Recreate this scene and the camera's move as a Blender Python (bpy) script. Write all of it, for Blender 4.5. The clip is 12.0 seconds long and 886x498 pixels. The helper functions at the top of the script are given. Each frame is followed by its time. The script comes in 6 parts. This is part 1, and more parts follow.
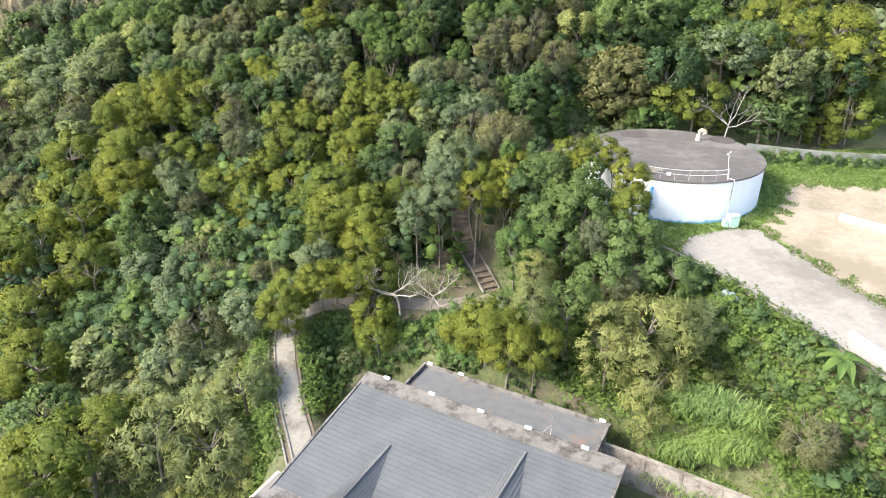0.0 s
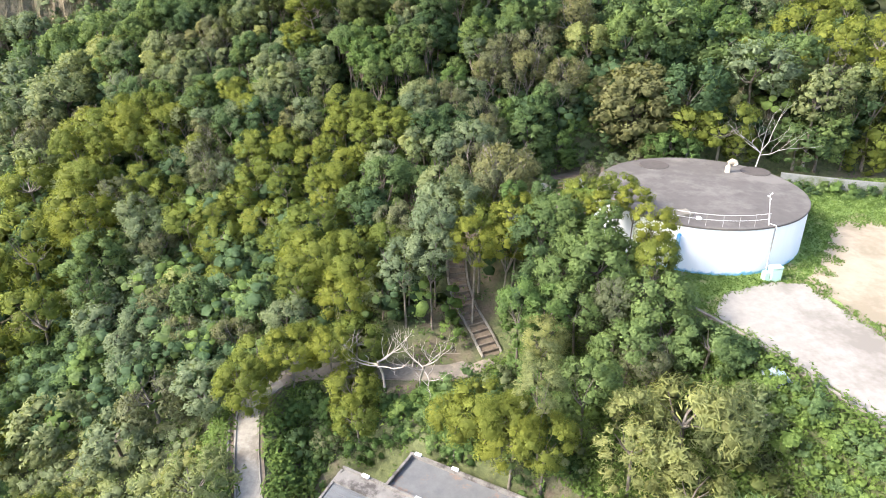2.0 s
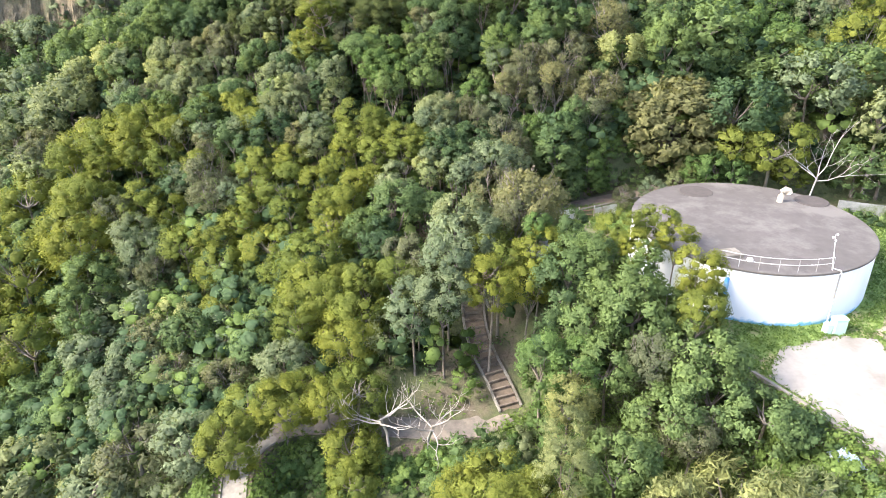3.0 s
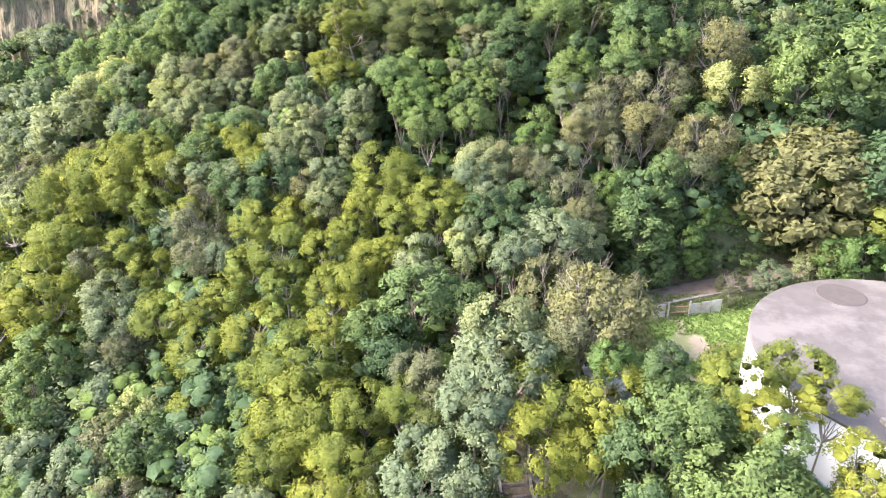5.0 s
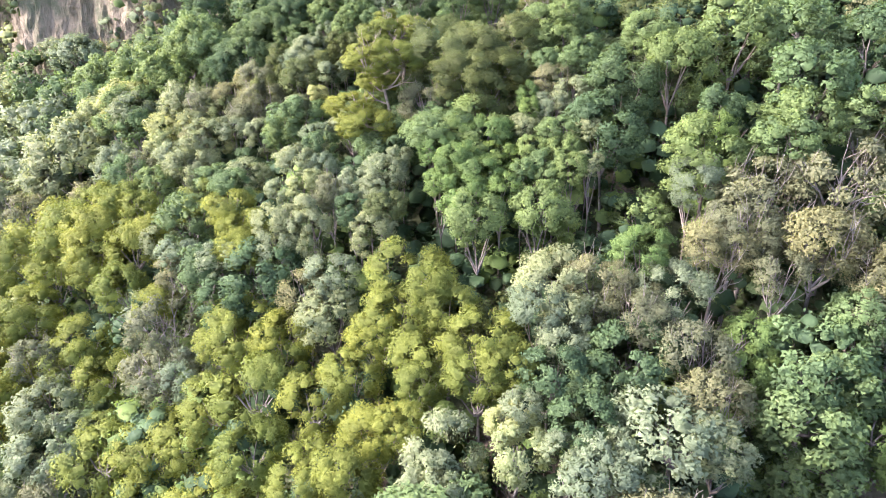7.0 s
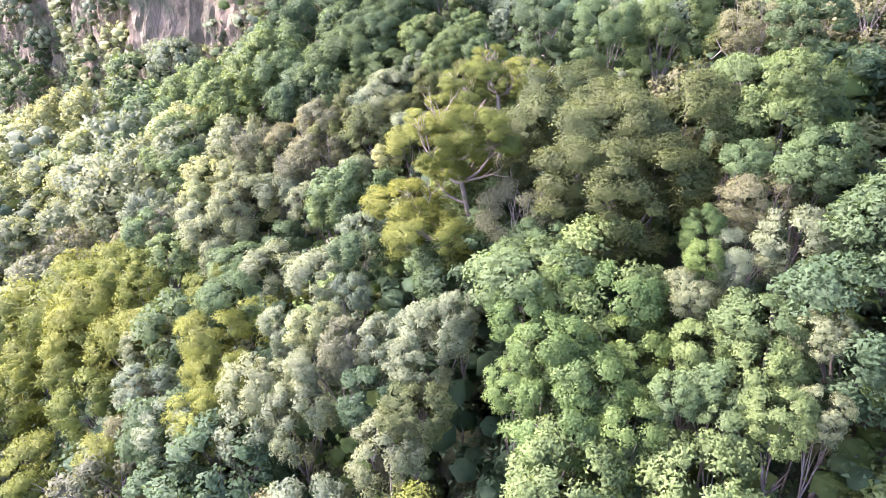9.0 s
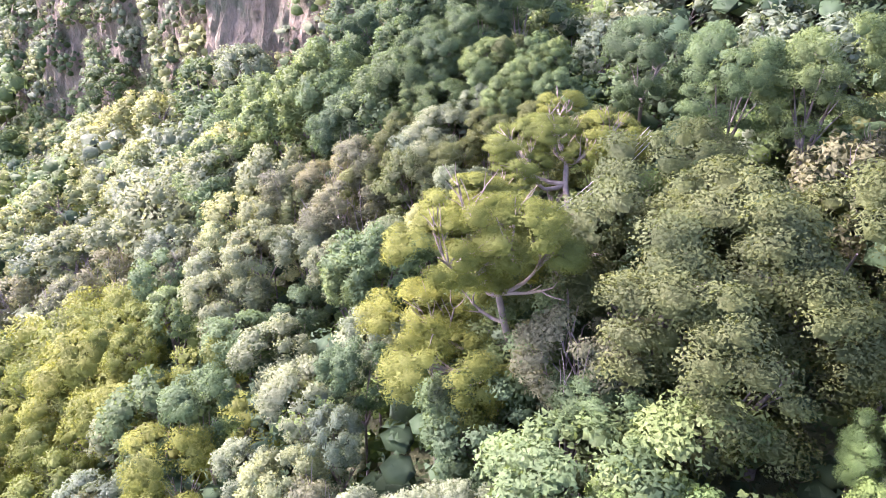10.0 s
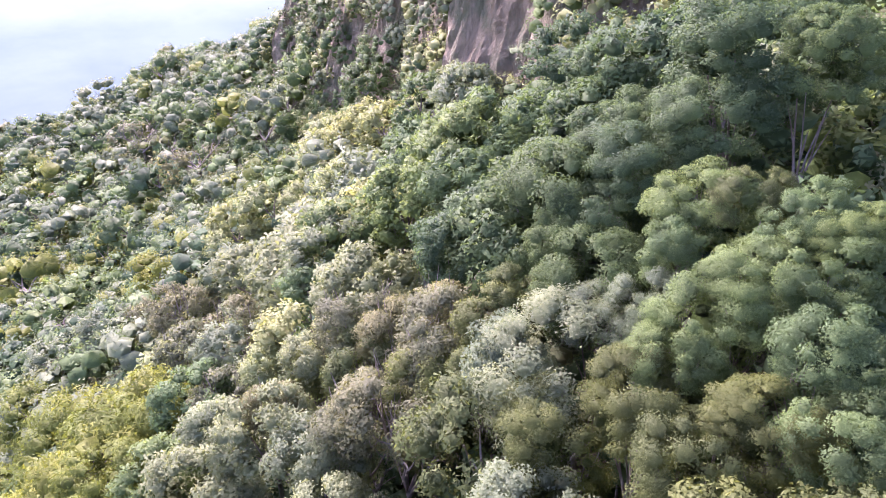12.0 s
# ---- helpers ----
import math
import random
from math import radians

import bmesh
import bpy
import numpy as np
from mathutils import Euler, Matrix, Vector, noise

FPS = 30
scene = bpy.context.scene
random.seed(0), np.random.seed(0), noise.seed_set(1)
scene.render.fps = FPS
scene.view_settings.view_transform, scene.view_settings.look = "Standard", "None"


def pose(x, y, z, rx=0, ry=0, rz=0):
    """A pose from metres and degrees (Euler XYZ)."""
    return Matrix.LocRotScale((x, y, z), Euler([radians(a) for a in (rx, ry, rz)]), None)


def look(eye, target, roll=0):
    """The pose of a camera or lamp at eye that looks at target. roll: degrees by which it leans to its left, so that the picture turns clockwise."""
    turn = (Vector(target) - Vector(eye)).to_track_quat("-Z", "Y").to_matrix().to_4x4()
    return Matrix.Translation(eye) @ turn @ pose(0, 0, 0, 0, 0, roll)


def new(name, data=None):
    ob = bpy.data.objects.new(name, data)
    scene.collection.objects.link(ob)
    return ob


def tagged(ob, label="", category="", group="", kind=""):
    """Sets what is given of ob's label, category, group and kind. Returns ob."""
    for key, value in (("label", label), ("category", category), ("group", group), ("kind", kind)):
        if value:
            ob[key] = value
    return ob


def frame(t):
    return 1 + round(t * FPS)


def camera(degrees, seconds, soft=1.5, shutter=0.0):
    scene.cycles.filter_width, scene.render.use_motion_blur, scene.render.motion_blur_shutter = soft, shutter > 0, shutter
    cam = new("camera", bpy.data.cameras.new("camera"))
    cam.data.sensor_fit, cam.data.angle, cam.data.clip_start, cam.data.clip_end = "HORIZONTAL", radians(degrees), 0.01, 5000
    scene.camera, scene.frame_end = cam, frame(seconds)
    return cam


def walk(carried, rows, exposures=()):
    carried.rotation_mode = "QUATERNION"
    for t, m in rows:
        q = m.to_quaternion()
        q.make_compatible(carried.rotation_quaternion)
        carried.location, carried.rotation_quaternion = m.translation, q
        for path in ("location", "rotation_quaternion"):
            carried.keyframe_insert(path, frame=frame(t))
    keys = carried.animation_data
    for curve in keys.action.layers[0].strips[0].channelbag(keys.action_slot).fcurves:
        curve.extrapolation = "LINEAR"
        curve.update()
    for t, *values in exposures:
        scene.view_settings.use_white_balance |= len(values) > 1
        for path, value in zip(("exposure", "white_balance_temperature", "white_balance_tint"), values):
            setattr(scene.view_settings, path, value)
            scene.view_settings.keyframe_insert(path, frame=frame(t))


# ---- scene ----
cam = camera(67.8, 12.0, 0.95)
PATH = [
    (0, (-0.578, 1.398, 29.722), (-0.563, 3.198, 28.851), 0.1),
    (0.5, (-0.459, 3.29, 29.806), (-0.439, 5.09, 28.935), 0.0),
    (1, (-0.198, 5.631, 29.859), (-0.179, 7.432, 28.99), -0.1),
    (1.5, (0.194, 8.38, 29.939), (0.206, 10.181, 29.071), -0.3),
    (2, (0.609, 11.445, 30.012), (0.608, 13.247, 29.145), -0.5),
    (2.5, (1.001, 14.598, 30.124), (0.974, 16.399, 29.254), -0.6),
    (3, (1.384, 18.154, 30.214), (1.307, 19.953, 29.343), -0.7),
    (3.2, (1.549, 19.664, 30.23), (1.45, 21.462, 29.359), -0.8),
    (4.8, (2.436, 33.065, 29.992), (2.177, 34.847, 29.123), -0.8),
    (5, (2.473, 34.754, 29.985), (2.193, 36.533, 29.116), -0.8),
    (5.5, (2.302, 39.137, 30.029), (1.972, 40.907, 29.158), -0.7),
    (6, (1.959, 43.731, 30.06), (1.576, 45.489, 29.187), -0.7),
    (6.5, (1.513, 48.473, 30.055), (1.068, 50.216, 29.182), -0.6),
    (6.6, (1.407, 49.426, 30.062), (0.953, 51.172, 29.2), -1.1),
    (7, (0.912, 53.233, 30.142), (0.4, 54.957, 29.265), -0.7),
    (7.2, (0.64, 55.092, 30.149), (0.099, 56.807, 29.273), -0.6),
    (8.8, (-2.152, 69.568, 30.141), (-3.027, 71.131, 29.251), -0.3),
    (9, (-2.632, 71.322, 30.134), (-3.55, 72.86, 29.243), -0.3),
    (9.5, (-4.076, 75.582, 30.138), (-5.1, 77.051, 29.248), -0.1),
    (10, (-5.624, 79.798, 30.187), (-6.775, 81.168, 29.293), -0.3),
    (10.5, (-7.446, 83.858, 30.187), (-8.739, 85.091, 29.29), -0.2),
    (10.8, (-8.688, 86.266, 30.212), (-10.064, 87.403, 29.31), -0.3),
    (11, (-9.509, 87.812, 30.196), (-10.935, 88.888, 29.295), -0.3),
    (11.5, (-11.786, 91.565, 30.167), (-13.326, 92.466, 29.264), -0.4),
    (12, (-14.329, 95.085, 30.15), (-15.971, 95.78, 29.243), -0.7),
]
walk(cam, [(t, look(eye, target, roll)) for t, eye, target, roll in PATH], [(0.0, 1.95, 6500, 10), (3.0, 2.29, 6400, 15), (5.0, 2.68, 6350, 21), (7.0, 2.94, 6050, 31), (9.0, 3.06, 5850, 45), (10.5, 3.03, 5850, 53), (12.0, 2.74, 5850, 55)])

# ---- light ----
SUN_FROM = Vector((-0.74, -0.24, 0.64)).normalized()
world = bpy.data.worlds.new("sky")
scene.world = world
world.use_nodes = True
sky = world.node_tree.nodes.new("ShaderNodeTexSky")
sky.sky_type, sky.sun_disc = "NISHITA", False
sky.sun_elevation = math.asin(SUN_FROM.z)
sky.sun_rotation = math.atan2(SUN_FROM.x, SUN_FROM.y)
sky.air_density, sky.dust_density, sky.ozone_density = 1.0, 3.0, 1.0
back = world.node_tree.nodes["Background"]
world.node_tree.links.new(sky.outputs[0], back.inputs[0])
back.inputs[1].default_value = 0.15
sun = new("sun", bpy.data.lights.new("sun", "SUN"))
sun.data.energy, sun.data.angle, sun.data.color = 2.5, radians(18.0), (1.0, 0.93, 0.80)
sun.matrix_world = look(SUN_FROM * 200, (0, 0, 0))


# ---- materials ----
def mat(name):
    m = bpy.data.materials.new(name)
    m.use_nodes = True
    nt = m.node_tree
    return m, nt, nt.nodes["Principled BSDF"]


def ramp(nt, fac, stops):
    r = nt.nodes.new("ShaderNodeValToRGB")
    e = r.color_ramp.elements
    while len(e) < len(stops):
        e.new(0.5)
    for el, (p, c) in zip(e, stops):
        el.position, el.color = p, (*c, 1)
    nt.links.new(fac, r.inputs[0])
    return r.outputs[0]


def noise_tex(nt, scale, detail=4, rough=0.6, stretch=None, obj=False):
    co = nt.nodes.new("ShaderNodeTexCoord") if obj else nt.nodes.new("ShaderNodeNewGeometry")
    out = co.outputs["Object"] if obj else co.outputs["Position"]
    if stretch:
        mp = nt.nodes.new("ShaderNodeMapping")
        mp.inputs["Scale"].default_value = stretch
        nt.links.new(out, mp.inputs[0])
        out = mp.outputs[0]
    n = nt.nodes.new("ShaderNodeTexNoise")
    n.inputs["Scale"].default_value, n.inputs["Detail"].default_value, n.inputs["Roughness"].default_value = scale, detail, rough
    nt.links.new(out, n.inputs["Vector"])
    return n.outputs["Fac"]


def blend(nt, fac, a, b, mode="MIX"):
    m = nt.nodes.new("ShaderNodeMix")
    m.data_type, m.blend_type = "RGBA", mode
    for s, v in ((0, fac), (6, a), (7, b)):
        if isinstance(v, (int, float)):
            m.inputs[s].default_value = v
        elif isinstance(v, tuple):
            m.inputs[s].default_value = (*v, 1)
        else:
            nt.links.new(v, m.inputs[s])
    return m.outputs[2]


def bump(nt, bsdf, fac, strength, dist):
    b = nt.nodes.new("ShaderNodeBump")
    b.inputs["Strength"].default_value, b.inputs["Distance"].default_value = strength, dist
    nt.links.new(fac, b.inputs["Height"])
    nt.links.new(b.outputs[0], bsdf.inputs["Normal"])


def surface(name, c1, c2, scale, rough=0.85, stain=None, stain_scale=0.4, relief=0.3, dist=0.02, stretch=None, metal=0.0, obj=False, stain_at=0.48):
    """A mottled surface: grain between two colours, and stains at a larger size."""
    m, nt, b = mat(name)
    col = ramp(nt, noise_tex(nt, scale, 6, 0.65, stretch, obj), ((0.3, c1), (0.7, c2)))
    if stain:
        col = blend(nt, ramp(nt, noise_tex(nt, stain_scale, 5, 0.7, None, obj), ((stain_at, (0, 0, 0)), (stain_at + 0.14, (1, 1, 1)))), col, stain)
    nt.links.new(col, b.inputs["Base Color"])
    b.inputs["Roughness"].default_value, b.inputs["Metallic"].default_value = rough, metal
    bump(nt, b, noise_tex(nt, scale * 3, 5, 0.7, stretch, obj), relief, dist)
    return m


def leafage(name, dark, light, tip, glow=0.4, rough=0.62):
    """Leaves: colour by tree, by leaf and by place, part of the light going through."""
    m, nt, b = mat(name)
    info = nt.nodes.new("ShaderNodeObjectInfo")
    geo = nt.nodes.new("ShaderNodeNewGeometry")
    soft_dark = tuple(0.62 * d + 0.38 * c for d, c in zip(dark, light))
    soft_tip = tuple(0.4 * c + 0.6 * d for c, d in zip(light, tip))
    col = ramp(nt, geo.outputs["Random Per Island"], ((0.0, soft_dark), (0.7, light), (1.0, soft_tip)))
    patch = ramp(nt, noise_tex(nt, 0.9, 2), ((0.3, (0.72, 0.74, 0.74)), (0.7, (1.2, 1.18, 1.05))))
    col = blend(nt, 1.0, col, patch, "MULTIPLY")
    tone = ramp(nt, info.outputs["Random"], ((0.0, (0.78, 0.85, 0.92)), (0.5, (1.0, 1.0, 1.0)), (1.0, (1.12, 1.06, 0.92))))
    col = blend(nt, 1.0, col, tone, "MULTIPLY")
    nt.links.new(col, b.inputs["Base Color"])
    b.inputs["Roughness"].default_value = rough
    b.inputs["Specular IOR Level"].default_value = 0.12
    tr = nt.nodes.new("ShaderNodeBsdfTranslucent")
    nt.links.new(blend(nt, 1.0, col, (1.22, 1.2, 0.75), "MULTIPLY"), tr.inputs[0])
    mx = nt.nodes.new("ShaderNodeMixShader")
    mx.inputs[0].default_value = glow
    nt.links.new(b.outputs[0], mx.inputs[1])
    nt.links.new(tr.outputs[0], mx.inputs[2])
    nt.links.new(mx.outputs[0], nt.nodes["Material Output"].inputs[0])
    return m


LEAF = {
    "A": leafage("acacia_leaf", (0.096, 0.118, 0.023), (0.144, 0.172, 0.036), (0.184, 0.212, 0.054), 0.34, 0.65),
    "B": leafage("broad_leaf", (0.072, 0.112, 0.046), (0.116, 0.172, 0.068), (0.160, 0.228, 0.096)),
    "D": leafage("dark_leaf", (0.044, 0.076, 0.036), (0.076, 0.122, 0.054), (0.112, 0.168, 0.082)),
    "S": leafage("silver_leaf", (0.108, 0.140, 0.080), (0.160, 0.198, 0.114), (0.212, 0.252, 0.152)),
    "Y": leafage("pale_leaf", (0.160, 0.188, 0.078), (0.230, 0.264, 0.118), (0.292, 0.322, 0.160)),
    "N": leafage("dry_leaf", (0.096, 0.104, 0.058), (0.138, 0.150, 0.082), (0.186, 0.196, 0.116)),
    "O": leafage("olive_leaf", (0.060, 0.080, 0.029), (0.088, 0.112, 0.041), (0.118, 0.142, 0.057)),
    "M": leafage("muted_leaf", (0.092, 0.098, 0.046), (0.130, 0.138, 0.066), (0.172, 0.176, 0.090)),
    "V": leafage("vine_leaf", (0.072, 0.122, 0.036), (0.116, 0.180, 0.056), (0.160, 0.232, 0.080)),
    "K": leafage("feather_leaf", (0.125, 0.148, 0.062), (0.194, 0.220, 0.098), (0.262, 0.284, 0.140)),
    "G": leafage("ground_leaf", (0.058, 0.098, 0.027), (0.100, 0.154, 0.043), (0.150, 0.208, 0.066)),
    "R": leafage("reed_leaf", (0.120, 0.190, 0.065), (0.200, 0.285, 0.105), (0.290, 0.370, 0.170)),
}
BARK = surface("bark", (0.08, 0.062, 0.047), (0.15, 0.125, 0.10), 6, 0.9, (0.19, 0.175, 0.15), 1.5, 0.6, 0.03, (1, 1, 0.25))
PALE_BARK = surface("pale_bark", (0.13, 0.115, 0.095), (0.22, 0.198, 0.168), 5, 0.85, (0.10, 0.085, 0.07), 1.2, 0.5, 0.02, (1, 1, 0.3))
CONCRETE = surface("concrete", (0.17, 0.155, 0.13), (0.25, 0.235, 0.20), 3, 0.9, (0.12, 0.105, 0.085), 0.35, 0.3, 0.01)
PALE_CONCRETE = surface("pale_concrete", (0.195, 0.180, 0.160), (0.255, 0.238, 0.214), 1.6, 0.9, (0.150, 0.136, 0.118), 0.16, 0.25, 0.01)
SAND = surface("sandy_ground", (0.225, 0.186, 0.136), (0.290, 0.246, 0.186), 0.8, 0.95, (0.18, 0.152, 0.108), 0.15, 0.4, 0.02)
ROOF_SKIN = surface("tank_roof_skin", (0.066, 0.060, 0.056), (0.094, 0.085, 0.079), 0.9, 0.85, (0.128, 0.118, 0.110), 0.22, 0.25, 0.01)
METAL_ROOF = surface("grey_metal_roof", (0.078, 0.083, 0.089), (0.092, 0.097, 0.103), 0.5, 0.6, (0.071, 0.076, 0.082), 0.3, 0.1, 0.004)
STAINED = surface("stained_concrete", (0.115, 0.108, 0.10), (0.165, 0.156, 0.146), 2, 0.9, (0.045, 0.04, 0.037), 0.7, 0.3, 0.01)
RUSTY = surface("weathered_flat_roof", (0.080, 0.083, 0.087), (0.115, 0.118, 0.122), 1.2, 0.85, (0.19, 0.115, 0.075), 0.45, 0.25, 0.01, stain_at=0.56)
CREAM = surface("cream_paint", (0.40, 0.33, 0.25), (0.47, 0.40, 0.31), 3, 0.7, (0.32, 0.22, 0.14), 0.8, 0.1, 0.004)
WHITE = surface("white_paint", (0.76, 0.77, 0.78), (0.82, 0.83, 0.84), 1.5, 0.6, (0.66, 0.69, 0.72), 0.5, 0.08, 0.004)
BLUE = surface("blue_paint", (0.03, 0.22, 0.50), (0.06, 0.30, 0.58), 4, 0.5, (0.20, 0.34, 0.44), 1.5, 0.1, 0.004)
PALE_GREEN = surface("pale_green_plastic", (0.36, 0.56, 0.46), (0.44, 0.64, 0.54), 3, 0.5, (0.40, 0.50, 0.44), 1.5, 0.05, 0.003)
GALV = surface("galvanised_steel", (0.36, 0.37, 0.38), (0.48, 0.49, 0.50), 5, 0.45, (0.30, 0.26, 0.22), 1.0, 0.1, 0.003, metal=0.5)
TIMBER = surface("grey_timber", (0.13, 0.105, 0.08), (0.22, 0.185, 0.15), 4, 0.9, (0.09, 0.07, 0.055), 1.5, 0.4, 0.01, (1, 6, 6))
EARTH = surface("bare_earth", (0.105, 0.082, 0.06), (0.175, 0.138, 0.10), 2.5, 0.95, (0.11, 0.085, 0.06), 0.5, 0.6, 0.04)
ROCK = surface("cliff_rock", (0.112, 0.090, 0.056), (0.230, 0.190, 0.122), 0.9, 0.95, (0.090, 0.098, 0.050), 0.22, 1.0, 0.6, (1, 1, 0.3))
DARK = surface("mouth_shade_dark", (0.02, 0.02, 0.02), (0.035, 0.035, 0.035), 3, 0.8)


def ground_material():
    m, nt, b = mat("forest_floor")
    leaf = ramp(nt, noise_tex(nt, 2.2, 6, 0.7), ((0.3, (0.04, 0.05, 0.02)), (0.55, (0.075, 0.09, 0.035)), (0.75, (0.12, 0.125, 0.055))))
    bare = ramp(nt, noise_tex(nt, 5, 5, 0.7), ((0.3, (0.07, 0.056, 0.04)), (0.7, (0.135, 0.108, 0.078))))
    col = blend(nt, ramp(nt, noise_tex(nt, 0.13, 4, 0.65), ((0.52, (0, 0, 0)), (0.64, (1, 1, 1)))), leaf, bare)
    nt.links.new(col, b.inputs["Base Color"])
    b.inputs["Roughness"].default_value = 0.95
    bump(nt, b, noise_tex(nt, 3, 6, 0.7), 0.8, 0.15)
    return m


FLOOR = ground_material()
ACACIA_BARK = surface("acacia_bark", (0.165, 0.135, 0.098), (0.265, 0.228, 0.172), 6, 0.85, (0.13, 0.11, 0.09), 1.4, 0.5, 0.02, (1, 1, 0.3))
DEAD_WOOD = surface("bleached_wood", (0.26, 0.24, 0.21), (0.38, 0.355, 0.32), 6, 0.85, (0.28, 0.25, 0.21), 1.2, 0.4, 0.02, (1, 1, 0.3))


# ---- small builders ----
def mesh_of(name, verts, faces, material, smooth=False, normals=None):
    """A mesh from arrays; faces may be one array or several with other numbers of corners."""
    me = bpy.data.meshes.new(name)
    groups = [np.asarray(f, np.int32) for f in (faces if isinstance(faces, list) and isinstance(faces[0], np.ndarray) else [faces])]
    loops = np.concatenate([g.ravel() for g in groups])
    sizes = np.concatenate([np.full(len(g), g.shape[1], np.int32) for g in groups])
    verts = np.asarray(verts, np.float32)
    me.vertices.add(len(verts))
    me.vertices.foreach_set("co", verts.ravel())
    me.loops.add(len(loops))
    me.loops.foreach_set("vertex_index", loops)
    me.polygons.add(len(sizes))
    me.polygons.foreach_set("loop_start", np.concatenate([[0], np.cumsum(sizes)[:-1]]).astype(np.int32))
    me.polygons.foreach_set("use_smooth", np.full(len(sizes), smooth))
    me.materials.append(material)
    me.update(calc_edges=True)
    me.validate()
    if normals is not None:
        soft_way = me.attributes.new("custom_normal", "FLOAT_VECTOR", "POINT")
        soft_way.data.foreach_set("vector", np.asarray(normals, np.float32).ravel())
        me.update()
    return me


def part(name, bm, material, parent=None, label=""):
    me = bpy.data.meshes.new(name)
    bm.to_mesh(me)
    bm.free()
    me.materials.append(material)
    ob = new(name, me)
    ob.parent = parent
    return tagged(ob, label)


def thing(name, label, category, m=None, group="", kind=""):
    ob = new(name)
    ob.empty_display_size = 0.2
    if m is not None:
        ob.matrix_world = m
    return tagged(ob, label, category, group, kind)


def box(sx, sy, sz, m=None, bevel=0.0, bm=None):
    """A box standing on z = 0, with bevelled edges."""
    own = bmesh.new()
    bmesh.ops.create_cube(own, size=1, matrix=Matrix.Translation((0, 0, sz / 2)) @ Matrix.Diagonal((sx, sy, sz, 1)))
    if bevel:
        bmesh.ops.bevel(own, geom=own.edges[:], offset=bevel, segments=2, affect="EDGES")
    if m is not None:
        own.transform(m)
    if bm is None:
        return own
    me = bpy.data.meshes.new("tmp")
    own.to_mesh(me)
    own.free()
    bm.from_mesh(me)
    bpy.data.meshes.remove(me)
    return bm


def tube(points, radii, sides=7, bm=None):
    """A tapering tube along points, closed at its ends."""
    bm = bm or bmesh.new()
    rings = []
    pts = [Vector(p) for p in points]
    for i, p in enumerate(pts):
        d = (pts[min(i + 1, len(pts) - 1)] - pts[max(i - 1, 0)]).normalized()
        a = d.orthogonal().normalized() if abs(d.z) > 0.99 else d.cross(Vector((0, 0, 1))).normalized()
        c = d.cross(a)
        r = radii[i] if hasattr(radii, "__len__") else radii
        rings.append([bm.verts.new(p + (a * math.cos(k) + c * math.sin(k)) * r) for k in (2 * math.pi * j / sides for j in range(sides))])
    for lo, hi in zip(rings, rings[1:]):
        for j in range(sides):
            f = bm.faces.new((lo[j], lo[(j + 1) % sides], hi[(j + 1) % sides], hi[j]))
            f.smooth = True
    bm.faces.new(rings[0])
    bm.faces.new(rings[-1][::-1])
    return bm


def strip(line, width, thick, z_shift=0.0):
    """A slab that follows a line of (x, y, z) points."""
    bm = bmesh.new()
    pts = [Vector(p) for p in line]
    rows = []
    for i, p in enumerate(pts):
        d = pts[min(i + 1, len(pts) - 1)] - pts[max(i - 1, 0)]
        s = Vector((d.y, -d.x, 0)).normalized() * width / 2
        u = Vector((0, 0, z_shift))
        t = Vector((0, 0, thick))
        rows.append([bm.verts.new(q) for q in (p - s + u, p + s + u, p + s + u - t, p - s + u - t)])
    for a, b in zip(rows, rows[1:]):
        for j in range(4):
            bm.faces.new((a[j], a[(j + 1) % 4], b[(j + 1) % 4], b[j]))
    bm.faces.new(rows[0])
    bm.faces.new(rows[-1][::-1])
    bmesh.ops.recalc_face_normals(bm, faces=bm.faces[:])
    return bm


def smooth_line(points, step=0.6):
    """Points along a soft curve through the given ones."""
    p = [np.array(q, float) for q in points]
    p = [2 * p[0] - p[1]] + p + [2 * p[-1] - p[-2]]
    out = []
    for a, b, c, d in zip(p, p[1:], p[2:], p[3:]):
        n = max(2, int(np.linalg.norm(c - b) / step))
        for k in range(n):
            t = k / n
            out.append(0.5 * (2 * b + (c - a) * t + (2 * a - 5 * b + 4 * c - d) * t * t + (3 * b - a - 3 * c + d) * t ** 3))
    out.append(p[-2])
    return [tuple(q) for q in out]


# ---- the lie of the land ----
PAD = [(8, 79), (7.5, 66), (12, 60), (17, 57), (20, 53.2), (23.7, 47.6), (27.6, 39), (31, 31), (80, 31), (80, 80), (40, 80)]
HOUSE_YARD = [(-9.5, 43.5), (-5, 49), (12.3, 40.1), (19.5, 34.5), (22, 26), (-2, 20), (-16, 32)]
FOOTPATH = smooth_line([(-9.4, 35.5, -5.1), (-10.9, 39.5, -4.6), (-12.4, 43.5, -4.1), (-13.8, 48.5, -3.4), (-14.2, 52.2, -2.7), (-12.0, 55.0, -2.3), (-8, 55.6, -2.1), (-3.5, 55.2, -2.0), (1.2, 55.0, -1.95), (4.3, 56.6, -1.8)])
STAIR = smooth_line([(4.6, 57.0, -1.75), (3.7, 59.0, -0.7), (2.6, 61.2, 0.45), (1.9, 63.6, 1.8), (1.9, 66.2, 3.2), (3.2, 68.8, 4.3)], 0.3)

BACK_TRACK = smooth_line([(8.6, 77.4, 5.45), (10.1, 78.0, 5.55), (13.8, 79.6, 5.75), (19.0, 81.5, 6.15), (25.0, 84.3, 6.5), (31, 87, 7.0)])


